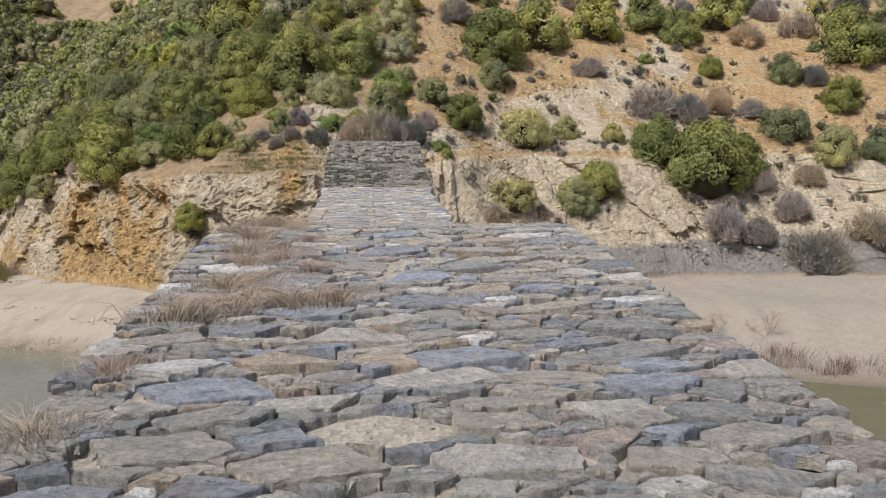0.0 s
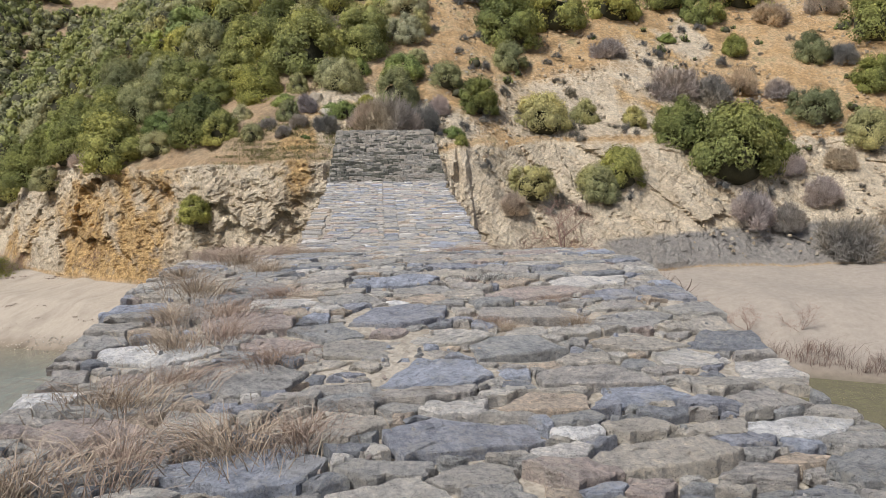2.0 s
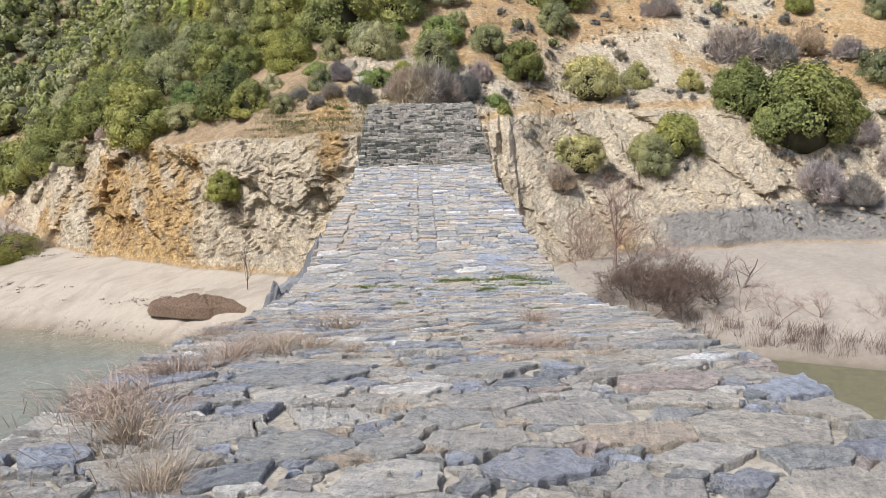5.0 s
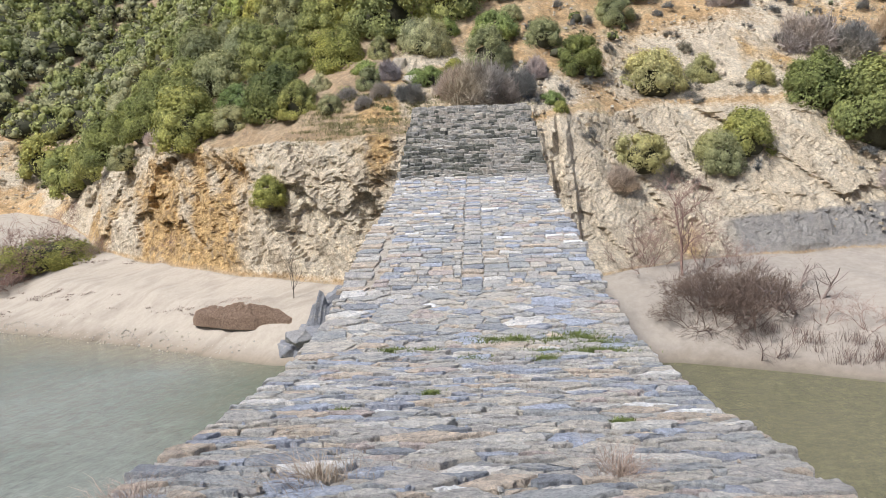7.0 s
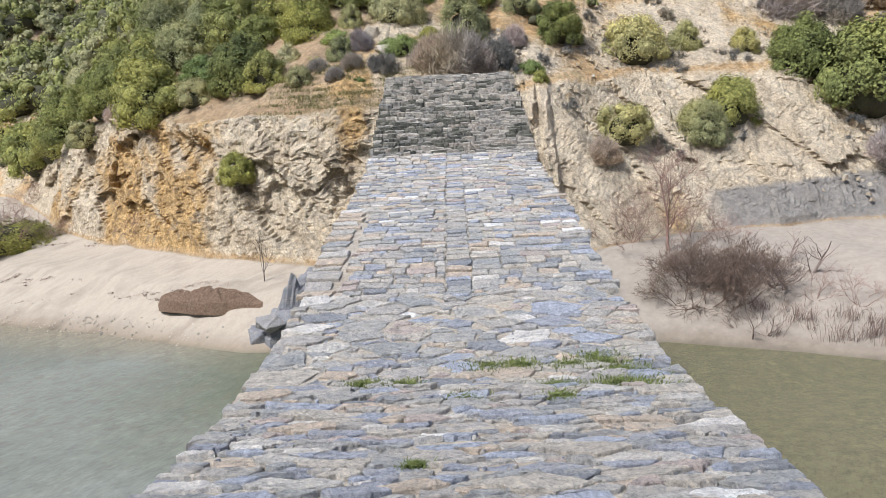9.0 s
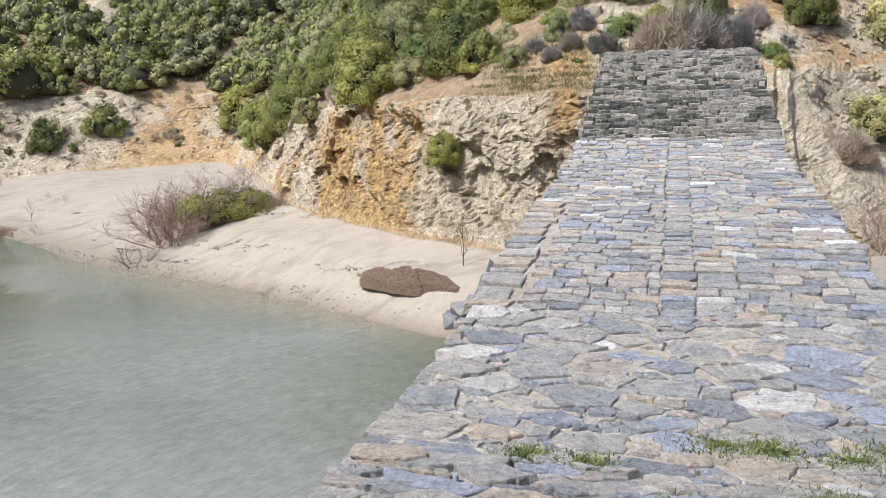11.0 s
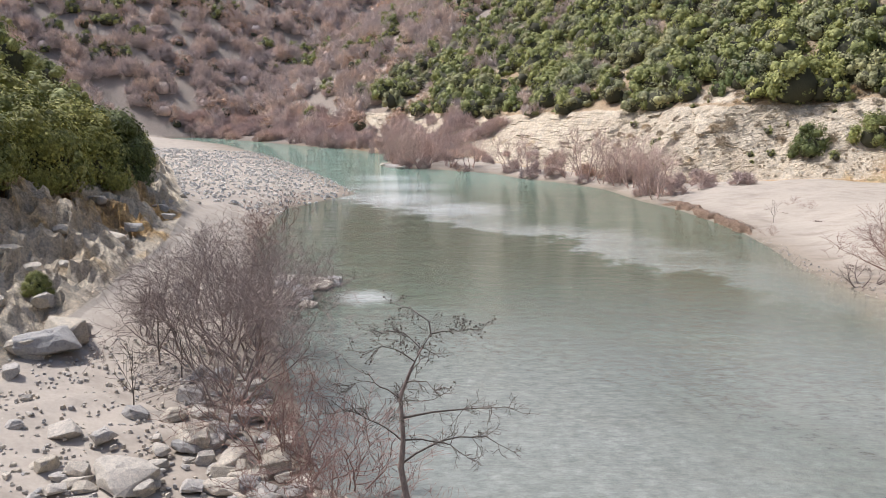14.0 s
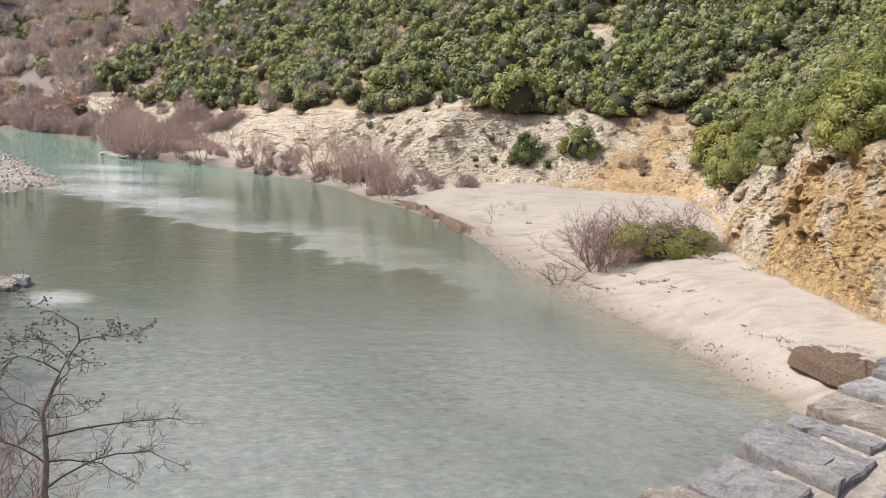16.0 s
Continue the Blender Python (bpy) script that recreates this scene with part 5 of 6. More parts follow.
# alder over the water, with last year's cones: limbs by height, direction, length, rise and droop
def alder_tree():
    r = np.random.RandomState(7)
    ob = tagged(new("alder_tree"), "slender leafless alder with dark cones standing at the water", "tree")
    trunk = [(0.5, 0, -0.5), (0.33, 0.05, 1.2), (0.14, 0, 2.3), (0.2, -0.05, 3.0), (0.13, 0, 4.0), (0.36, 0.05, 4.6), (0.56, 0, 5.05), (0.8, 0, 5.45), (0.76, 0, 5.72), (0.35, 0.05, 6.0), (-0.05, 0.1, 6.1)]
    part("trunk", mesh_of("trunk", *[q.tolist() for q in tube(trunk, [0.10, 0.085, 0.07, 0.055, 0.045, 0.035, 0.028, 0.022, 0.017, 0.012, 0.007], 8)], twig_mat, True), ob)
    twigs, ends = [], []

    def twig(p, d, ln, level):
        pts = [p]
        for _ in range(3):
            d = unit(d + r.normal(size=3) * 0.22)
            pts.append(pts[-1] + d * ln / 3)
        twigs.append((pts, [0.009 - 0.003 * level, 0.007 - 0.002 * level, 0.005, 0.003]))
        ends.append(pts[-1])
        for k in range(3 - level):
            e = unit(d + r.normal(size=3) * 0.7)
            twig(pts[r.randint(1, 3)], e, ln * r.uniform(0.4, 0.7), level + 1) if level < 2 else None

    xs, ys, zs = zip(*trunk[:9])
    for z0, turn, ln, lift, droop in ((3.5, 0, 2.7, 0.45, 0.25), (2.4, 12, 2.6, 1.2, 1.1), (2.95, 182, 1.5, 0.9, 0.2), (3.95, 172, 1.2, 0.5, 0.2), (4.8, 190, 1.1, 0.6, 0.35), (5.45, 5, 1.0, 0.15, 0.1), (3.2, 95, 1.7, 0.6, 0.3),
                                     (3.8, -85, 1.5, 0.6, 0.3), (4.4, 60, 1.1, 0.5, 0.2), (4.3, -50, 1.2, 0.4, 0.3), (3.0, -20, 1.8, 0.3, 0.5), (5.1, 150, 0.8, 0.4, 0.1)):
        way = np.array((math.cos(radians(turn)), math.sin(radians(turn)), 0))
        p0 = np.array((np.interp(z0, zs, xs), np.interp(z0, zs, ys), z0))
        f = np.linspace(0, 1, 9)[:, None]
        pts = p0 + way * ln * f + np.array((0, 0, 1)) * (lift * f * 1.6 - (lift * 0.6 + droop) * f ** 2.2) + r.normal(size=(9, 3)) * 0.035 * f
        thick = 0.028 * (ln / 2.7) ** 0.5
        part("limb", mesh_of("limb", *[q.tolist() for q in tube(pts, thick * (1 - 0.85 * f[:, 0]), 6)], bark_mat, True), ob)
        for _ in range(int(5 + 4 * ln)):
            k = r.randint(2, 9)
            d = unit(unit(pts[k] - pts[k - 1]) + r.normal(size=3) * 0.75 + (0, 0, 0.15))
            twig(pts[k], d, r.uniform(0.25, 0.6), 0)
    for k in (7, 8, 9, 10):
        for _ in range(4):
            twig(np.array(trunk[k]), unit(r.normal(size=3)), 0.3, 1)
    v, f = join(*[tube(p, q, 3) for p, q in twigs])
    part("twig_crown", mesh_of("twig_crown", v.tolist(), f, bark_mat), ob)["kind"] = "stuff"
    ends = sorted(ends, key=lambda e: -e[2] + r.uniform(0, 2.5))[:170]
    v, f = join(*[blob(np.array(e) + r.normal(size=3) * 0.03, 0.024, k, 5) for k, e in enumerate(ends)])
    part("cone_cluster", mesh_of("cone_cluster", v.tolist(), f, bark_mat), ob, "small dark woody cones")["kind"] = "stuff"
    return ob


stand(alder_tree(), -16.4, 11.2, 65.5, 1.0, 0.1)

thicket_a, _ = bare_tree("bare_shrub", "tall leafless grey brown riverside shrub among stones", "shrub", 21, 5.0, 0.055, (8, 6, 3), 50, twig_mat, 5, 0.95, "riverside thicket", 0.26, 0.2)
thicket_b, _ = bare_tree("bare_shrub", "leafless reddish brown riverside shrub with dense twigs", "shrub", 22, 3.0, 0.036, (7, 6), 46, red_twig_mat, 6, 1.0, "riverside thicket", 0.26, 0.2)
thicket_c, _ = bare_tree("bare_shrub", "leafless pinkish brown shrub on the far bank", "shrub", 23, 4.2, 0.06, (6, 5, 3), 40, pink_twig_mat, 6, 0.9, "riverside thicket")
stand(thicket_c, -83.5, 63.5, 0, 1.0)
stand(thicket_a, -27.0, 8.9, 0, 1.0)
stand(thicket_b, -22.6, 9.4, 0, 0.9)
for first, x, y, turn, size in ((thicket_a, -29.2, 9.8, 80, 1.0), (thicket_a, -32.0, 9.4, 170, 0.95), (thicket_a, -25.0, 9.1, 250, 0.7), (thicket_b, -24.0, 9.7, 60, 1.0), (thicket_b, -20.2, 9.7, 140, 0.75),
                                (thicket_b, -18.4, 10.2, 220, 0.6), (thicket_a, -36.0, 10.8, 300, 0.85), (thicket_a, -44.0, 12.0, 30, 0.8), (thicket_b, -52.0, 14.0, 30, 1.1), (thicket_b, -39.5, 12.0, 200, 0.9),
                                (thicket_a, -33.5, 6.6, 120, 0.5), (thicket_a, -30.6, 8.4, 210, 0.9), (thicket_a, -34.4, 10.2, 20, 1.0), (thicket_a, -38.0, 10.0, 140, 0.9), (thicket_b, -21.4, 10.3, 200, 0.9), (thicket_b, -58.0, 15.5, 30, 1.2), (thicket_b, -66.0, 18.0, 90, 1.2),
                                (thicket_b, -20.6, 10.9, 75, 1.05), (thicket_b, -19.0, 10.9, 260, 0.85), (thicket_b, -17.3, 11.2, 310, 0.75), (thicket_a, -28.2, 9.4, 40, 1.0), (thicket_a, -31.4, 10.2, 255, 1.0)):
    stand(copy_thing(first, Matrix()), x, y, turn, size)

# far bank: leafless shrubs at the water
for k, (x, y, size) in enumerate(((-70.5, 59.5, 0.9), (-72.5, 60.5, 1.0), (-75, 61.5, 1.0), (-79, 62.4, 1.05), (-82, 62.6, 1.1), (-85, 62.4, 1.1), (-88, 62, 1.1), (-92, 61.5, 0.8), (-100, 59.5, 0.9), (-105, 59.5, 0.9), (-111, 56, 1.1), (-114, 54, 1.2),
                                  (-116, 50.5, 1.2), (-118.5, 48.5, 1.2), (-121, 48, 1.2), (-124, 48.5, 1.2), (-120, 52, 1.2), (-127, 51, 1.1), (-132, 54, 1.1), (-140, 56, 1.1))):
    stand(copy_thing(thicket_c, Matrix()), x, y, k * 71, size * (1.25 if k % 3 else 1.6), max(0.1, float(ground(x, y)[0])))
brush, _ = bare_tree("dead_brush", "low tangled heap of dead brown branches on the sand", "brush", 24, 2.5, 0.04, (6, 5, 3), 48, dark_twig_mat, 9, 2.2, "dead brush on the sand", 0.2, 0.0)
stand(brush, 12.2, 36.6)
for x, y, size, turn in ((10.9, 37.2, 0.9, 60), (13.4, 36.8, 0.9, 130), (11.6, 38.0, 0.8, 200), (10.0, 36.4, 0.7, 270), (12.9, 37.9, 0.8, 330), (14.6, 36.9, 0.6, 20), (9.5, 38.4, 0.5, 90), (11.4, 36.2, 0.85, 160), (12.6, 37.2, 0.95, 240), (10.6, 37.8, 0.8, 310), (13.6, 37.6, 0.7, 45), (11.9, 37.4, 1.0, 110), (12.9, 36.1, 0.7, 190)):
    stand(copy_thing(brush, Matrix()), x, y, turn, size)
bank_tree, _ = bare_tree("bare_tree", "small leafless reddish brown tree on the sand", "tree", 26, 5.6, 0.12, (13, 8, 5), 52, red_twig_mat, wander=0.2, up=0.15)
stand(bank_tree, 10.6, 40.6)
for x, y, size, turn in ((-33.4, 48.6, 0.9, 10), (-32.2, 49.4, 0.95, 120), (-31.6, 50.6, 0.8, 200), (-33.0, 50.0, 0.9, 300), (-32.6, 48.4, 0.8, 40), (-31.2, 49.6, 0.8, 70), (-34.2, 49.2, 1.15, 15), (-33.2, 51.0, 1.15, 100), (-32.0, 49.0, 1.1, 190), (-34.8, 50.6, 1.0, 250), (-31.0, 51.6, 1.2, 330), (-33.6, 49.8, 1.2, 140), (-30.2, 52.6, 1.1, 60), (-29.0, 53.0, 1.1, 160), (8.6, 41.6, 0.9, 40), (12.4, 42.0, 0.9, 140), (9.6, 42.4, 0.8, 220), (13.9, 41.6, 0.6, 210),
                         (15.8, 35.4, 0.45, 70), (17.4, 34.6, 0.5, 180), (19.0, 34.2, 0.45, 290), (21.4, 33.4, 0.45, 10), (-47.7, 53.2, 0.35, 0), (-19.5, 48.3, 0.4, 0), (-36.5, 69.0, 0.7, 0), (-52.5, 62.0, 0.3, 30), (-55.0, 62.6, 0.3, 80)):
    stand(copy_thing(thicket_b, Matrix()), x, y, turn, size)
sapling, _ = bare_tree("sapling", "thin bare sapling standing in the sand", "tree", 31, 2.6, 0.035, (7, 4), 38, bark_mat)
stand(sapling, -26.9, 5.9)
for x, y, size, turn in ((-9.7, 39.8, 1.2, 50), (-29.5, 7.6, 1.2, 90), (-30.6, 7.0, 1.5, 200), (-52.0, 57.6, 0.8, 0)):
    stand(copy_thing(sapling, Matrix()), x, y, turn, size)


# ---- rocks ----
def rock_mesh(seed, material, corners=17):
    """A broken boulder about 1 across: the hull of scattered corners, its edges worn."""
    r = random.Random(seed)
    bm = bmesh.new()
    for _ in range(corners):
        d = Vector((r.gauss(0, 1), r.gauss(0, 1), r.gauss(0, 1))).normalized()
        m = max(abs(q) for q in d)
        bm.verts.new(d * (0.5 * (0.45 + 0.55 / m) * r.uniform(0.75, 1.0)))
    out = bmesh.ops.convex_hull(bm, input=bm.verts)
    bmesh.ops.delete(bm, geom=[q for q in set(out["geom_interior"] + out["geom_unused"]) if isinstance(q, bmesh.types.BMVert)], context="VERTS")
    bmesh.ops.dissolve_limit(bm, angle_limit=radians(14), verts=bm.verts, edges=bm.edges)
    bmesh.ops.bevel(bm, geom=list(bm.edges), offset=0.022, segments=1, affect="EDGES")
    bmesh.ops.triangulate(bm, faces=list(bm.faces))
    bmesh.ops.subdivide_edges(bm, edges=[q for q in bm.edges if q.calc_length() > 0.12], cuts=2, use_grid_fill=True)
    bmesh.ops.triangulate(bm, faces=list(bm.faces))
    co = np.array([q.co[:] for q in bm.verts])
    push = 0.10 * cells(co[:, 0] * 3 + seed, co[:, 1] * 3, co[:, 2] * 4, seed) + 0.05 * fbm(co[:, 0] * 5 + seed, co[:, 1] * 5, co[:, 2] * 5, 3, seed)
    for q, h in zip(bm.verts, push.tolist()):
        q.co *= 1 + h
    tall = r.uniform(0.5, 0.8)
    for q in bm.verts:
        q.co.z *= tall
    me = bpy.data.meshes.new("boulder")
    bm.to_mesh(me)
    bm.free()
    me.materials.append(material)
    return me


ROCKS = [rock_mesh(300 + k, boulder_mat) for k in range(9)]
RIVER_ROCKS = [rock_mesh(340 + k, river_rock_mat) for k in range(4)]


def boulder(x, y, width, label="pale grey broken boulder lying on the bank", turn=0, flat=1.0, z=None, group="boulders on the bank"):
    ob = tagged(new("boulder", ROCKS[int(abs(x * 7 + y * 13)) % 9]), label, "rock", group)
    ob.matrix_basis = pose(x, y, (float(ground(x, y)[0]) if z is None else z) + width * 0.14 * flat, 0, 0, turn) @ Matrix.Diagonal((width, width * 0.78, width * flat, 1))
    return ob


rr = random.Random(77)
for k, (x, y, w) in enumerate(((-21.0, 7.2, 0.97), (-20.9, 8.5, 1.14), (-21.8, 9.5, 1.36), (-20.7, 10.0, 1.15), (-19.9, 10.5, 0.8), (-19.2, 10.6, 0.94), (-25.8, 7.0, 1.15), (-23.8, 7.5, 1.44), (-24.4, 8.4, 1.11), (-22.3, 8.5, 1.55),
                               (-26.1, 6.0, 1.16), (-24.3, 5.0, 0.91), (-32.6, 3.7, 2.59), (-31.0, 2.6, 1.58), (-22.3, 4.4, 1.01), (-22.5, 6.4, 0.68), (-20.0, 10.3, 0.64), (-20.1, 9.6, 0.96), (-27.9, 7.7, 1.03))):
    boulder(x, y, w, "angular blue grey boulder bedded in sand" if k % 3 == 1 else "broken pale grey boulder bedded in sand", k * 77, 0.8 + 0.1 * (k % 3))
boulder(-21.6, 5.6, 2.1, "long blue grey boulder lying on sand", 20, 0.7)
boulder(-23.5, 7.3, 1.0, "grey boulder among rubble", 50, 0.8)
boulder(-21.2, 8.6, 1.3, "pale cream boulder among rubble", 80, 0.8)
boulder(-18.9, 9.9, 1.2, "white grey boulder at the water's edge", 10, 0.9)
boulder(-31.3, 3.2, 2.6, "large pale boulder below the rock face", 100, 0.8)
for k in range(290):
    x = rr.uniform(-30, -13)
    y = rr.uniform(2.0, 10.2) if k % 2 else rr.uniform(7.6, 10.4)
    if -31 < x < -24.5 and 4.0 < y < 7.6 and k % 6:
        continue
    boulder(x, y, rr.choice((0.25, 0.3, 0.4, 0.5, 0.6, 0.8, 1.0)) * rr.uniform(0.8, 1.3), "broken grey stone in rubble on the sandy bank", rr.uniform(0, 360), rr.uniform(0.6, 1))
for k, (x, y, w) in enumerate(((-9.4, 36.6, 1.7), (-8.6, 37.6, 2.1), (-7.9, 36.6, 2.2), (-7.0, 38.6, 2.6), (-8.6, 35.8, 1.2), (-5.6, 39.8, 3.2), (-7.4, 39.4, 2.2), (-5.4, 37.4, 2.6), (-6.4, 38.2, 2.4))):
    boulder(x, y, w * 1.35, "blue grey river rock against the bridge pier", k * 50, 0.85, 0.1 + 0.25 * k).data = RIVER_ROCKS[k % 4]
for k, (x, y, w) in enumerate(((-42.0, 14.2, 3.2), (-43.9, 15.7, 2.6), (-41.0, 13.2, 2.6), (-44.4, 17.4, 1.8), (-44.8, 14.6, 2.6), (-40.2, 14.8, 1.5))):
    boulder(x, y, w, "pale rock standing in the shallow river", k * 67, 0.7, -0.1)
for k, (x, y, w) in enumerate(((-117, 47.2, 3), (-120, 46.6, 3.5), (-123.5, 47, 3), (-97.0, 59.2, 4.0), (-92.5, 60.6, 3.2))):
    boulder(x, y, w, "pale rock ledge at the far waterline", k * 40, 0.7, -0.4)
boulder(-8.8, 46.6, 1.5, "pale boulder resting on top of the crag", 20, 0.6, 10.5)
boulder(-7.6, 46.9, 1.2, "flat pale boulder on top of the crag", 80, 0.45, 10.5)
boulder(-3.6, 49.6, 1.6, "pale boulder among shrubs", 30, 0.9)
boulder(-4.6, 51.2, 1.2, "pale upright boulder among shrubs", 30, 1.4)


def pebble(seed):
    """A small angular stone of few faces, 1 across."""
    r = random.Random(seed)
    low = [(math.cos(a) * 0.5 * r.uniform(0.75, 1), math.sin(a) * 0.5 * r.uniform(0.75, 1), 0) for a in (0.3, 1.5, 2.6, 3.9, 5.1)]
    top = [(x * r.uniform(0.5, 0.8), y * r.uniform(0.5, 0.8), r.uniform(0.75, 1.1)) for x, y, _ in low]
    return np.array(low + top), [(k, (k + 1) % 5, 5 + (k + 1) % 5, 5 + k) for k in range(5)] + [(5, 6, 7, 8, 9)]


def pebbles(name, label, count, area, size, wanted, seed, material):
    """Many small stones as one mesh."""
    r, vs, fs = random.Random(seed), [], []
    shape, face = zip(*[pebble(900 + k) for k in range(6)])
    base = 0
    n = 0
    while n < count:
        x, y = r.uniform(area[0], area[1]), r.uniform(area[2], area[3])
        if not wanted(x, y):
            continue
        k, w = r.randrange(6), r.uniform(*size)
        m = np.array((pose(x, y, float(ground(x, y)[0]) - 0.05 * w, r.uniform(-14, 14), r.uniform(-14, 14), r.uniform(0, 360)) @ Matrix.Diagonal((w, w * 0.7, w * r.uniform(0.25, 0.5), 1))))
        vs.append(shape[k] @ m[:3, :3].T + m[:3, 3])
        fs += [tuple(base + i for i in q) for q in face[k]]
        base += len(shape[k])
        n += 1
    tagged(new(name, mesh_of(name, np.concatenate(vs).tolist(), fs, material)), label, "stones", kind="stuff")


pebbles("gravel", "pale river cobbles on the gravel bar", 3200, (-160, -72, 10, 34), (0.2, 0.6), lambda x, y: bank_y(x) < y < near_y(x) + 0.3, 1, gravel_mat)
pebbles("rubble", "small broken stones on the near sandy bank", 2300, (-33, -11, 0, 10.6), (0.05, 0.26), lambda x, y: True, 2, boulder_mat)
pebbles("scree", "loose stones below the crags", 1600, (-80, 40, 44, 95), (0.12, 0.5), lambda x, y: foot_y(x) + 0.5 < y < crag_top(x) + 3 and (x < -36 or x > 20), 3, scree_mat)
pebbles("hill_stones", "loose stones on the ochre slope", 2600, (2, 45, 46, 76), (0.1, 0.48), lambda x, y: y > crag_top(x) - 1, 4, scree_mat)
pebbles("shingle", "fine shingle along the waterline", 700, (-50, -10, 37, 58), (0.06, 0.18), lambda x, y: -0.2 < y - shore_y(x) < 1.2, 5, boulder_mat)


def deck_chips():
    """Loose chips and grit lying in the joints of the paving, as one mesh."""
    r, vs, fs, base = random.Random(91), [], [], 0
    for _ in range(2600):
        y = r.uniform(-7.5, 8.5)
        x = r.uniform(-1.6, 1.6)
        v, f = pebble(900 + r.randrange(9))
        w = r.choice((0.012, 0.018, 0.025, 0.04)) * r.uniform(0.7, 1.3)
        m = np.array(pose(x, y, float(deck_z(y)) - 0.006, r.uniform(-10, 10), r.uniform(-10, 10), r.uniform(0, 360)) @ Matrix.Diagonal((w, w * 0.75, w * 0.5, 1)))
        vs.append(v @ m[:3, :3].T + m[:3, 3])
        fs += [tuple(base + i for i in q) for q in f]
        base += len(v)
    tagged(new("stone_chips", mesh_of("stone_chips", np.concatenate(vs).tolist(), fs, slate_mat)), "loose stone chips and grit in the joints of the paving", "stones", kind="stuff")


deck_chips()


# ---- earth, driftwood and grass ----
def earth_material():
    m, nt, b = nodes_of("brown_earth")
    n, big = noise_tex(nt, place_coord(nt), 9, 7, 0.75), noise_tex(nt, place_coord(nt), 1.4, 4)
    col = mix(nt, big, ramp(nt, n, [(0.34, (0.09, 0.06, 0.042)), (0.5, (0.28, 0.19, 0.135)), (0.66, (0.50, 0.36, 0.26))]), (0.34, 0.235, 0.165))
    link(nt, col, b.inputs["Base Color"])
    b.inputs["Roughness"].default_value = 1.0
    bump(nt, n, 1.0, 0.3, b)
    return m


earth_mat = earth_material()


def mound(name, label, category, x, y, length, depth, height, turn, seed, z=None, material=None, blocky=0.0):
    n, k = 72, 12
    a, q = np.meshgrid(np.arange(n) * 2 * math.pi / n, np.linspace(0.02, 1, k))
    reach = 1 + 0.2 * fbm(np.cos(a) * 1.6 + seed, np.sin(a) * 1.6, 0, 4, seed + 5)
    px, py = q * reach * np.cos(a) * length / 2, q * reach * np.sin(a) * depth / 2
    h = np.clip(1 - q ** 2, 0, 1) ** 0.75 * (0.85 + 0.35 * fbm(px * 1.1 + seed, py * 1.3, 0, 4, seed)) - 0.5 * (q > 0.99)
    h = h + blocky * np.clip(1.2 - q, 0, 1) * (cells(px * 0.9, py * 0.9, h * 1.5, seed) + 0.6 * cells(px * 2.2, py * 2.2, h * 3, seed + 1))
    i = np.arange(n * k).reshape(k, n)
    j = np.roll(i, -1, 1)
    faces = np.stack([i[:-1], j[:-1], j[1:], i[1:]], -1).reshape(-1, 4).tolist() + [list(range(n))[::-1]]
    ob = new(name, mesh_of(name, np.stack([px, py, h * height], -1).reshape(-1, 3).tolist(), [f[::-1] for f in faces], material or earth_mat, not blocky))
    ob.matrix_basis = pose(x, y, float(ground(x, y)[0]) if z is None else z, 0, 0, turn)
    return tagged(ob, label, category)


mound("earth_mound", "dark brown mound of washed up earth and roots on sand", "mound", -12.3, 39.3, 6.2, 2.4, 0.75, -22, 1, 1.55, None, 0.2)


mound("rock_outcrop", "blue grey rock outcrop rising from the water at the pier", "rock", -7.4, 37.4, 4.6, 3.6, 2.3, 20, 21, 0.1, river_rock_mat, 0.35)
mound("rock_outcrop", "grey rock outcrop under the bridge pier", "rock", -4.6, 39.4, 6.0, 4.6, 4.6, -30, 23, 0.6, river_rock_mat, 0.3)


ledge_r = random.Random(15)
for k in range(26):
    x = ledge_r.uniform(-72, -32)
    yy = float(bank_y(x)) - ledge_r.uniform(-0.8, 5.5)
    boulder(x, yy, ledge_r.uniform(0.7, 2.0), "pale broken rock ledge on the near bank", ledge_r.uniform(0, 360), ledge_r.uniform(0.5, 0.9), float(ground(x, yy)[0]) - 0.2, "rock ledges on the near bank")


def turf_bank():
    """A long low broken edge of turf that follows the shore."""
    n, k = 120, 9
    x = np.linspace(-68, -49.5, n)
    w = np.linspace(0, 1, k)[:, None]
    ends = np.clip(np.minimum(x + 68, -49.5 - x) / 2.0, 0, 1)
    wide = (1.3 + 0.5 * fbm(x * 0.5, 0 * x, 0, 3, 91)) * (0.4 + 0.6 * ends)
    tall = (0.6 + 0.08 * fbm(x * 0.5, 0 * x, 3, 3, 92)) * ends
    y = shore_y(x) + 0.15 + 0.4 * fbm(x * 0.7, 0 * x, 5, 3, 93) + w * wide
    face = np.clip(w / 0.25, 0, 1) * np.clip((1 - w) / 0.35, 0, 1)
    z = -0.1 + w * 0.25 + tall * face * (1 + 0.12 * fbm(x * 1.5 + 0 * w, w * 4 + 0 * x, 0, 3, 94))
    X = np.broadcast_to(x, y.shape)
    i = np.arange(n * k).reshape(k, n)
    me = mesh_of("turf_bank", np.stack([X, y, z], -1).reshape(-1, 3).tolist(), np.stack([i[:-1, :-1], i[:-1, 1:], i[1:, 1:], i[1:, :-1]], -1).reshape(-1, 4).tolist(), earth_mat, True)
    tagged(new("turf_bank", me), "eroded brown turf edge along the sandy shore", "bank")


turf_bank()


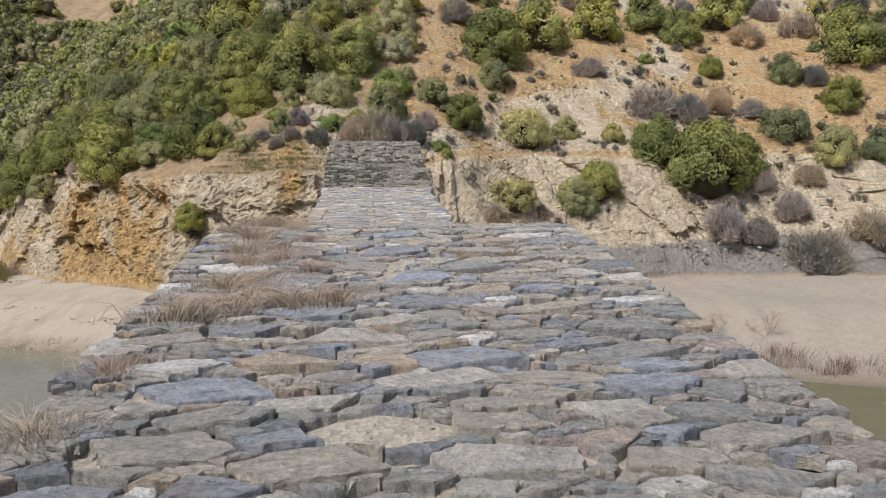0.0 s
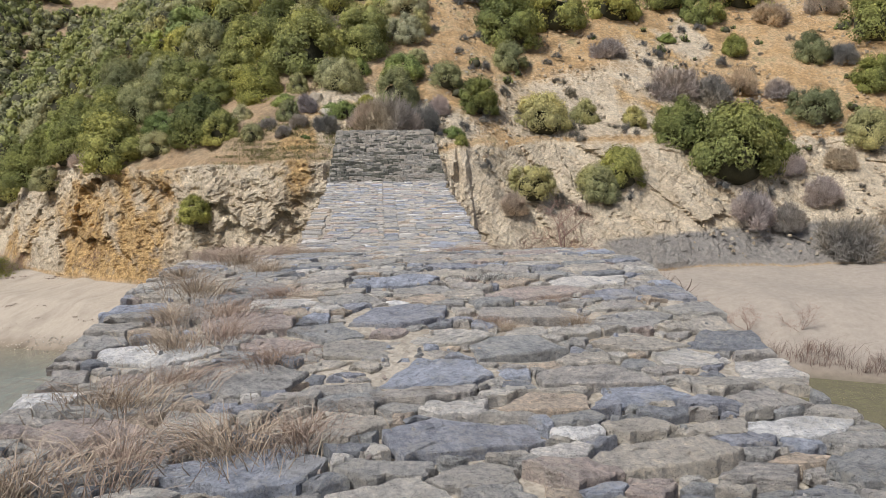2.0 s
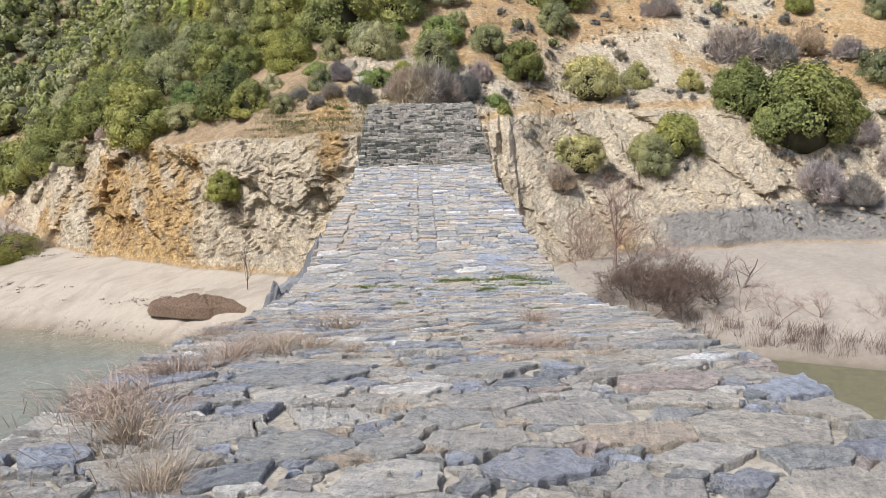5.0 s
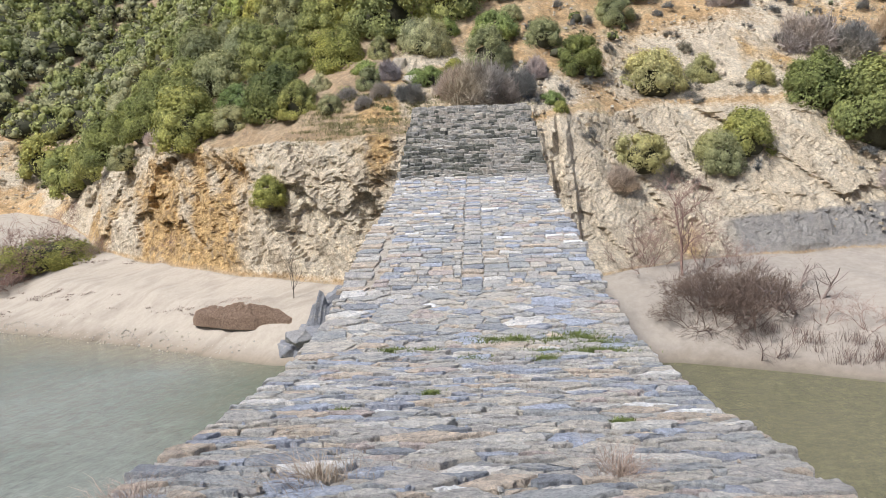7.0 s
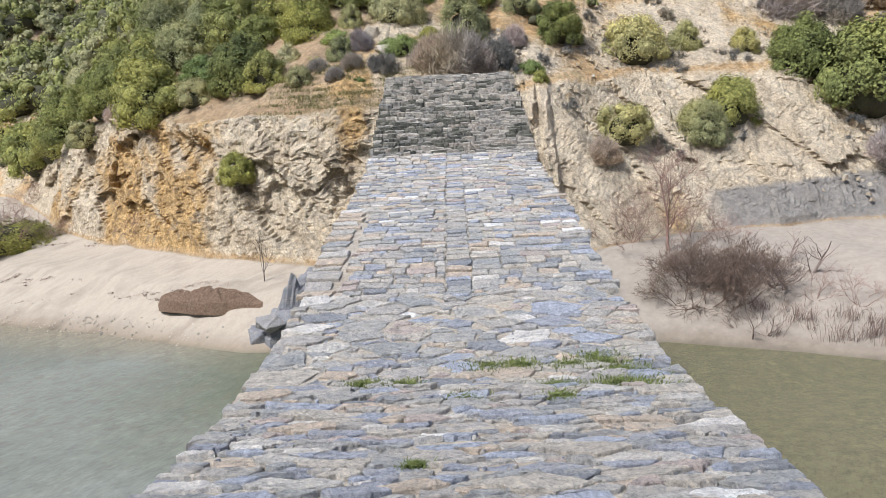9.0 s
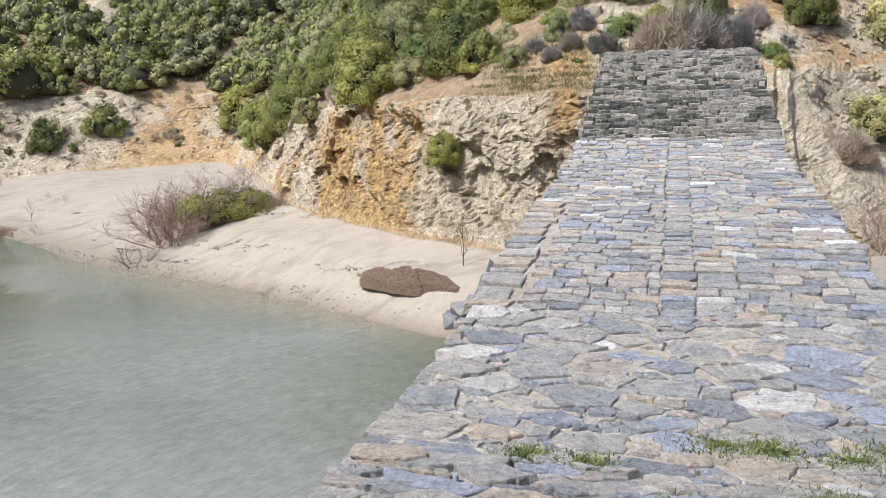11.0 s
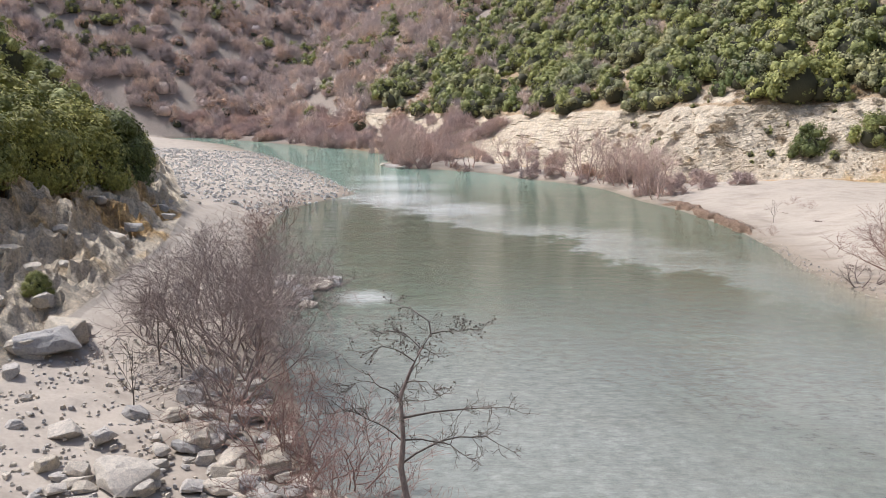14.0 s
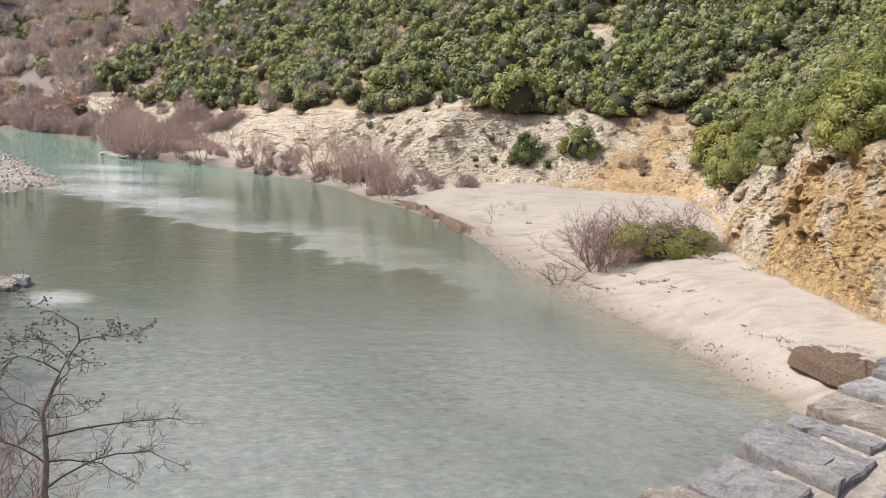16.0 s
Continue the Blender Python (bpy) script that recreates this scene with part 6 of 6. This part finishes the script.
def blades(count, spread, height, bend, seed, width=0.006):
    r = np.random.RandomState(seed)
    a, rad = r.uniform(0, 2 * math.pi, count), np.abs(r.normal(size=count)) * spread * 0.5
    base = np.stack([rad * np.cos(a), rad * np.sin(a) * 0.6, 0 * a], -1)
    lean = np.stack([np.cos(a), np.sin(a), 0 * a], -1) * r.uniform(0.0, bend, (count, 1)) * 0.45 + r.normal(size=(count, 3)) * (0.5, 0.5, 0) + np.array((0.6, 0.15, 0)) * r.uniform(0, bend * 0.5, (count, 1))
    hgt = height * r.uniform(0.4, 1.1, (count, 1))
    side = unit(np.cross(lean + (0, 0, 1), r.normal(size=(count, 3)))) * width
    mid = base + (lean * 0.35 + (0, 0, 0.62)) * hgt
    tip = base + (lean + (0, 0, 0.85)) * hgt
    v = np.stack([base - side, base + side, mid + side * 0.7, mid - side * 0.7, tip], 1).reshape(-1, 3)
    o = np.arange(count)[:, None] * 5
    f = [tuple(q) for q in (o + [0, 1, 2, 3]).tolist()] + [tuple(q) for q in (o + [3, 2, 4]).tolist()]
    return v, f


def grass_material(name, dark, light):
    m, nt, b = nodes_of(name)
    geo = add(nt, "NewGeometry")
    link(nt, ramp(nt, geo.outputs["Random Per Island"], [(0.0, dark), (1.0, light)]), b.inputs["Base Color"])
    b.inputs["Roughness"].default_value = 0.8
    return m


weed_mat = grass_material("brown_weeds", (0.10, 0.065, 0.055), (0.26, 0.185, 0.155))
straw_mat = grass_material("dry_straw", (0.28, 0.215, 0.165), (0.60, 0.51, 0.40))
rust_mat = grass_material("rusty_stalks", (0.31, 0.235, 0.195), (0.56, 0.45, 0.37))
green_mat = grass_material("green_grass", (0.08, 0.115, 0.03), (0.24, 0.28, 0.09))
TUFT = [mesh_of("dry_grass_tuft", *[q if isinstance(q, list) else q.tolist() for q in blades(430, 0.34, 0.20, 2.0, 60 + k, 0.0018)], (straw_mat, rust_mat)[k % 2]) for k in range(4)]
for k, (x, y, size) in enumerate(((-1.42, -3.45, 1.0), (-1.1, -3.3, 0.9), (-0.78, -3.2, 1.0), (-0.5, -3.1, 0.7), (-1.3, -2.75, 0.9), (-0.98, -1.95, 0.7), (-1.25, -2.05, 0.65), (-0.7, -2.3, 0.6), (-1.34, -1.1, 0.9),
                                  (-1.05, -1.6, 0.65), (-1.35, -1.65, 0.65), (-0.8, -1.2, 0.5), (-1.25, 0.05, 0.9), (-1.45, 0.3, 0.8), (-1.0, -0.4, 0.6), (-0.92, 2.1, 0.6), (-0.5, 1.6, 0.4), (0.61, 1.56, 0.5), (0.9, 1.2, 0.4),
                                  (0.43, -1.85, 0.35), (0.89, -1.9, 0.4), (0.83, -1.5, 0.3), (0.49, -1.95, 0.3), (-0.21, -3.8, 0.4), (-0.74, 3.0, 0.8), (0.8, 3.0, 0.7), (-0.2, 3.05, 0.3), (-1.55, -4.4, 0.7), (-1.6, -5.2, 0.8),
                                  (-1.6, 2.6, 0.7), (1.42, 8.46, 0.25), (-1.2, 1.55, 0.8), (-0.95, 1.7, 0.75), (-1.42, 1.1, 0.8), (-0.72, 1.8, 0.65), (0.45, 1.7, 0.45), (0.75, 1.62, 0.5), (-1.52, 0.6, 0.8), (-1.55, -0.6, 0.7), (-1.1, -2.5, 0.6))):
    ob = tagged(new("dry_grass_tuft", TUFT[k % 4]), "tuft of dry bent grass growing between paving slabs", "grass", "tufts on the bridge")
    ob.matrix_basis = pose(x, y, float(deck_z(y)) - 0.01, 0, 0, k * 83) @ Matrix.Diagonal((size * 1.2, size * 1.2, size * 0.9, 1))


def grass_patches(name, label, places, count, height, material, seed, level, width=0.004):
    pieces = []
    for k, (x, y, wide) in enumerate(places):
        v, f = blades(count, wide, height, 0.8, seed + k, width)
        pieces.append((v + (x, y, float(level(x, y))), f))
    vs, fs, base = [], [], 0
    for v, f in pieces:
        vs.append(v)
        fs += [tuple(base + i for i in q) for q in f]
        base += len(v)
    tagged(new(name, mesh_of(name, np.concatenate(vs).tolist(), fs, material)), label, "grass", kind="stuff")


grass_patches("green_grass", "short fresh grass in the joints of the paving",
              [(0.25, 7.36, 0.3), (0.5, 7.36, 0.3), (1.29, 7.13, 0.35), (1.2, 7.35, 0.3), (1.34, 6.74, 0.35), (1.2, 6.8, 0.3), (-0.47, 6.96, 0.2), (-0.8, 7.0, 0.2), (0.73, 6.79, 0.25), (1.13, 7.48, 0.25), (0.03, 6.54, 0.2), (0.9, 7.3, 0.2),
               (0.7, 6.5, 0.2), (-0.3, 5.2, 0.08), (-0.9, 4.6, 0.08), (1.0, 4.1, 0.08)],
              520, 0.04, green_mat, 500, lambda x, y: deck_z(y) - 0.005)
turf_mat = grass_material("olive_turf", (0.10, 0.105, 0.04), (0.30, 0.27, 0.12))
tr = random.Random(12)
grass_patches("ledge_turf", "short olive turf on the ledge above the crag", [(tr.uniform(-10, 3), crag_top(-4) + tr.uniform(-0.6, 5.0), 1.6) for _ in range(260)], 60, 0.24, turf_mat, 3100, lambda x, y: ground(x, y)[0], 0.012)
clump = tagged(new("dry_plant", mesh_of("dry_plant", *[q if isinstance(q, list) else q.tolist() for q in blades(520, 0.17, 0.036, 2.4, 77, 0.0036)], grass_material("silver_leaves", (0.16, 0.16, 0.155), (0.58, 0.58, 0.56)))), "withered silver grey rosette of leaves lying on a slab", "plant")
clump.matrix_basis = pose(0.55, -0.91, float(deck_z(-0.91)), 0, 0, 0)
sr = random.Random(8)
grass_patches("dry_weeds", "brown dry weeds standing along the sandy shore", [(x, float(shore_y(x)) + sr.uniform(0.8, 2.6), 0.9) for x in [sr.uniform(13, 34) for _ in range(90)]], 30, 0.85, weed_mat, 700, lambda x, y: ground(x, y)[0], 0.0075)
grass_patches("dry_reeds", "pale dry reeds beside the bramble thicket", [(sr.uniform(-28.8, -27.0), sr.uniform(52.5, 54.5), 0.8) for _ in range(14)], 90, 1.3, straw_mat, 800, lambda x, y: ground(x, y)[0])
litter = []
for x0, y0, x1, y1, count in ((-36, 48.0, -14, 40.5, 60), (-60, 62, -38, 56, 40), (-30, 47.5, -20, 44.5, 26), (-27, 52.0, -18, 47.4, 24)):
    for _ in range(count):
        f = sr.random() ** 1.2
        if sr.random() < 0.5 + 0.5 * math.sin(f * 21 + x0):
            litter.append((x0 + (x1 - x0) * f + sr.gauss(0, 0.25), y0 + (y1 - y0) * f + 0.35 * math.sin(f * 19) + sr.gauss(0, 0.14), sr.uniform(0.3, 0.9)))
grass_patches("drift_litter", "broken lines of dark flood litter on the sand", litter, 26, 0.10, weed_mat, 1000, lambda x, y: ground(x, y)[0], 0.014)
grass_patches("slope_grass", "thin dry grass on the slope", [(x, y, 1.2) for x, y, z, q in spots(260, (-40, 45, 44, 75), (1, 2), lambda x, y: 0.9 if y > crag_top(x) else 0, 19)], 26, 0.35, straw_mat, 1500, lambda x, y: ground(x, y)[0], 0.009)

grass_patches("mound_stubble", "brown root stubble on the earth mound", [(-12.4 + 2.6 * math.cos(k * 2.4) * (k / 60) ** 0.5, 39.5 - 0.9 * math.cos(k * 2.4) * (k / 60) ** 0.5 + 0.8 * math.sin(k * 2.4) * (k / 60) ** 0.5, 0.4) for k in range(60)], 22, 0.12, rust_mat, 2100, lambda x, y: 2.4 - 0.13 * ((x + 12.4) ** 2 + (y - 39.5) ** 2))
grass_patches("turf_stubble", "brown dry grass on the turf edge", [(-67.5 + k * 0.2, float(shore_y(-67.5 + k * 0.2)) + 0.8, 0.8) for k in range(90)], 30, 0.3, rust_mat, 2300, lambda x, y: 0.45)

bramble = tagged(new("bramble"), "low tangled green brown bramble thicket on the sand", "shrub")
part("crown", crown_mesh("crown", 411, leaf_mats["oak"], leaves=7000, leaf=0.02, lobes=60, flat=0.5, cores=10, facets=7), bramble)
bramble.matrix_basis = pose(-29.8, 52.2, float(ground(-29.8, 52.2)[0]) - 0.1, 0, 0, 40) @ Matrix.Diagonal((4.4, 2.2, 3.0, 1))

drift, _ = bare_tree("driftwood", "dark tangled driftwood lying at the waterline", "driftwood", 41, 1.8, 0.06, (6, 4), 50, twig_mat, 5, 2.5)
drift.matrix_basis = pose(-33.0, 45.6, 0.2, 0, 0, 20)
for x, y, z, turn, size in ((12.6, 34.0, 0.35, 100, 0.9), (11.0, 38.3, 1.5, 30, 1.4), (15.5, 37.5, 1.6, 200, 1.7), (-13.5, 39.6, 1.0, 60, 0.5), (-43.0, 15.0, 0.4, 60, 0.5)):
    copy_thing(drift, pose(x, y, z, 0, 0, turn) @ Matrix.Scale(size, 4)).scale = (size,) * 3
# ---- paving slabs, each on its own ----
for _, (v, f), m, _ in SINGLE:
    part("paving_stone", mesh_of("paving_stone", v, f, slate_mat), bridge, m=m)
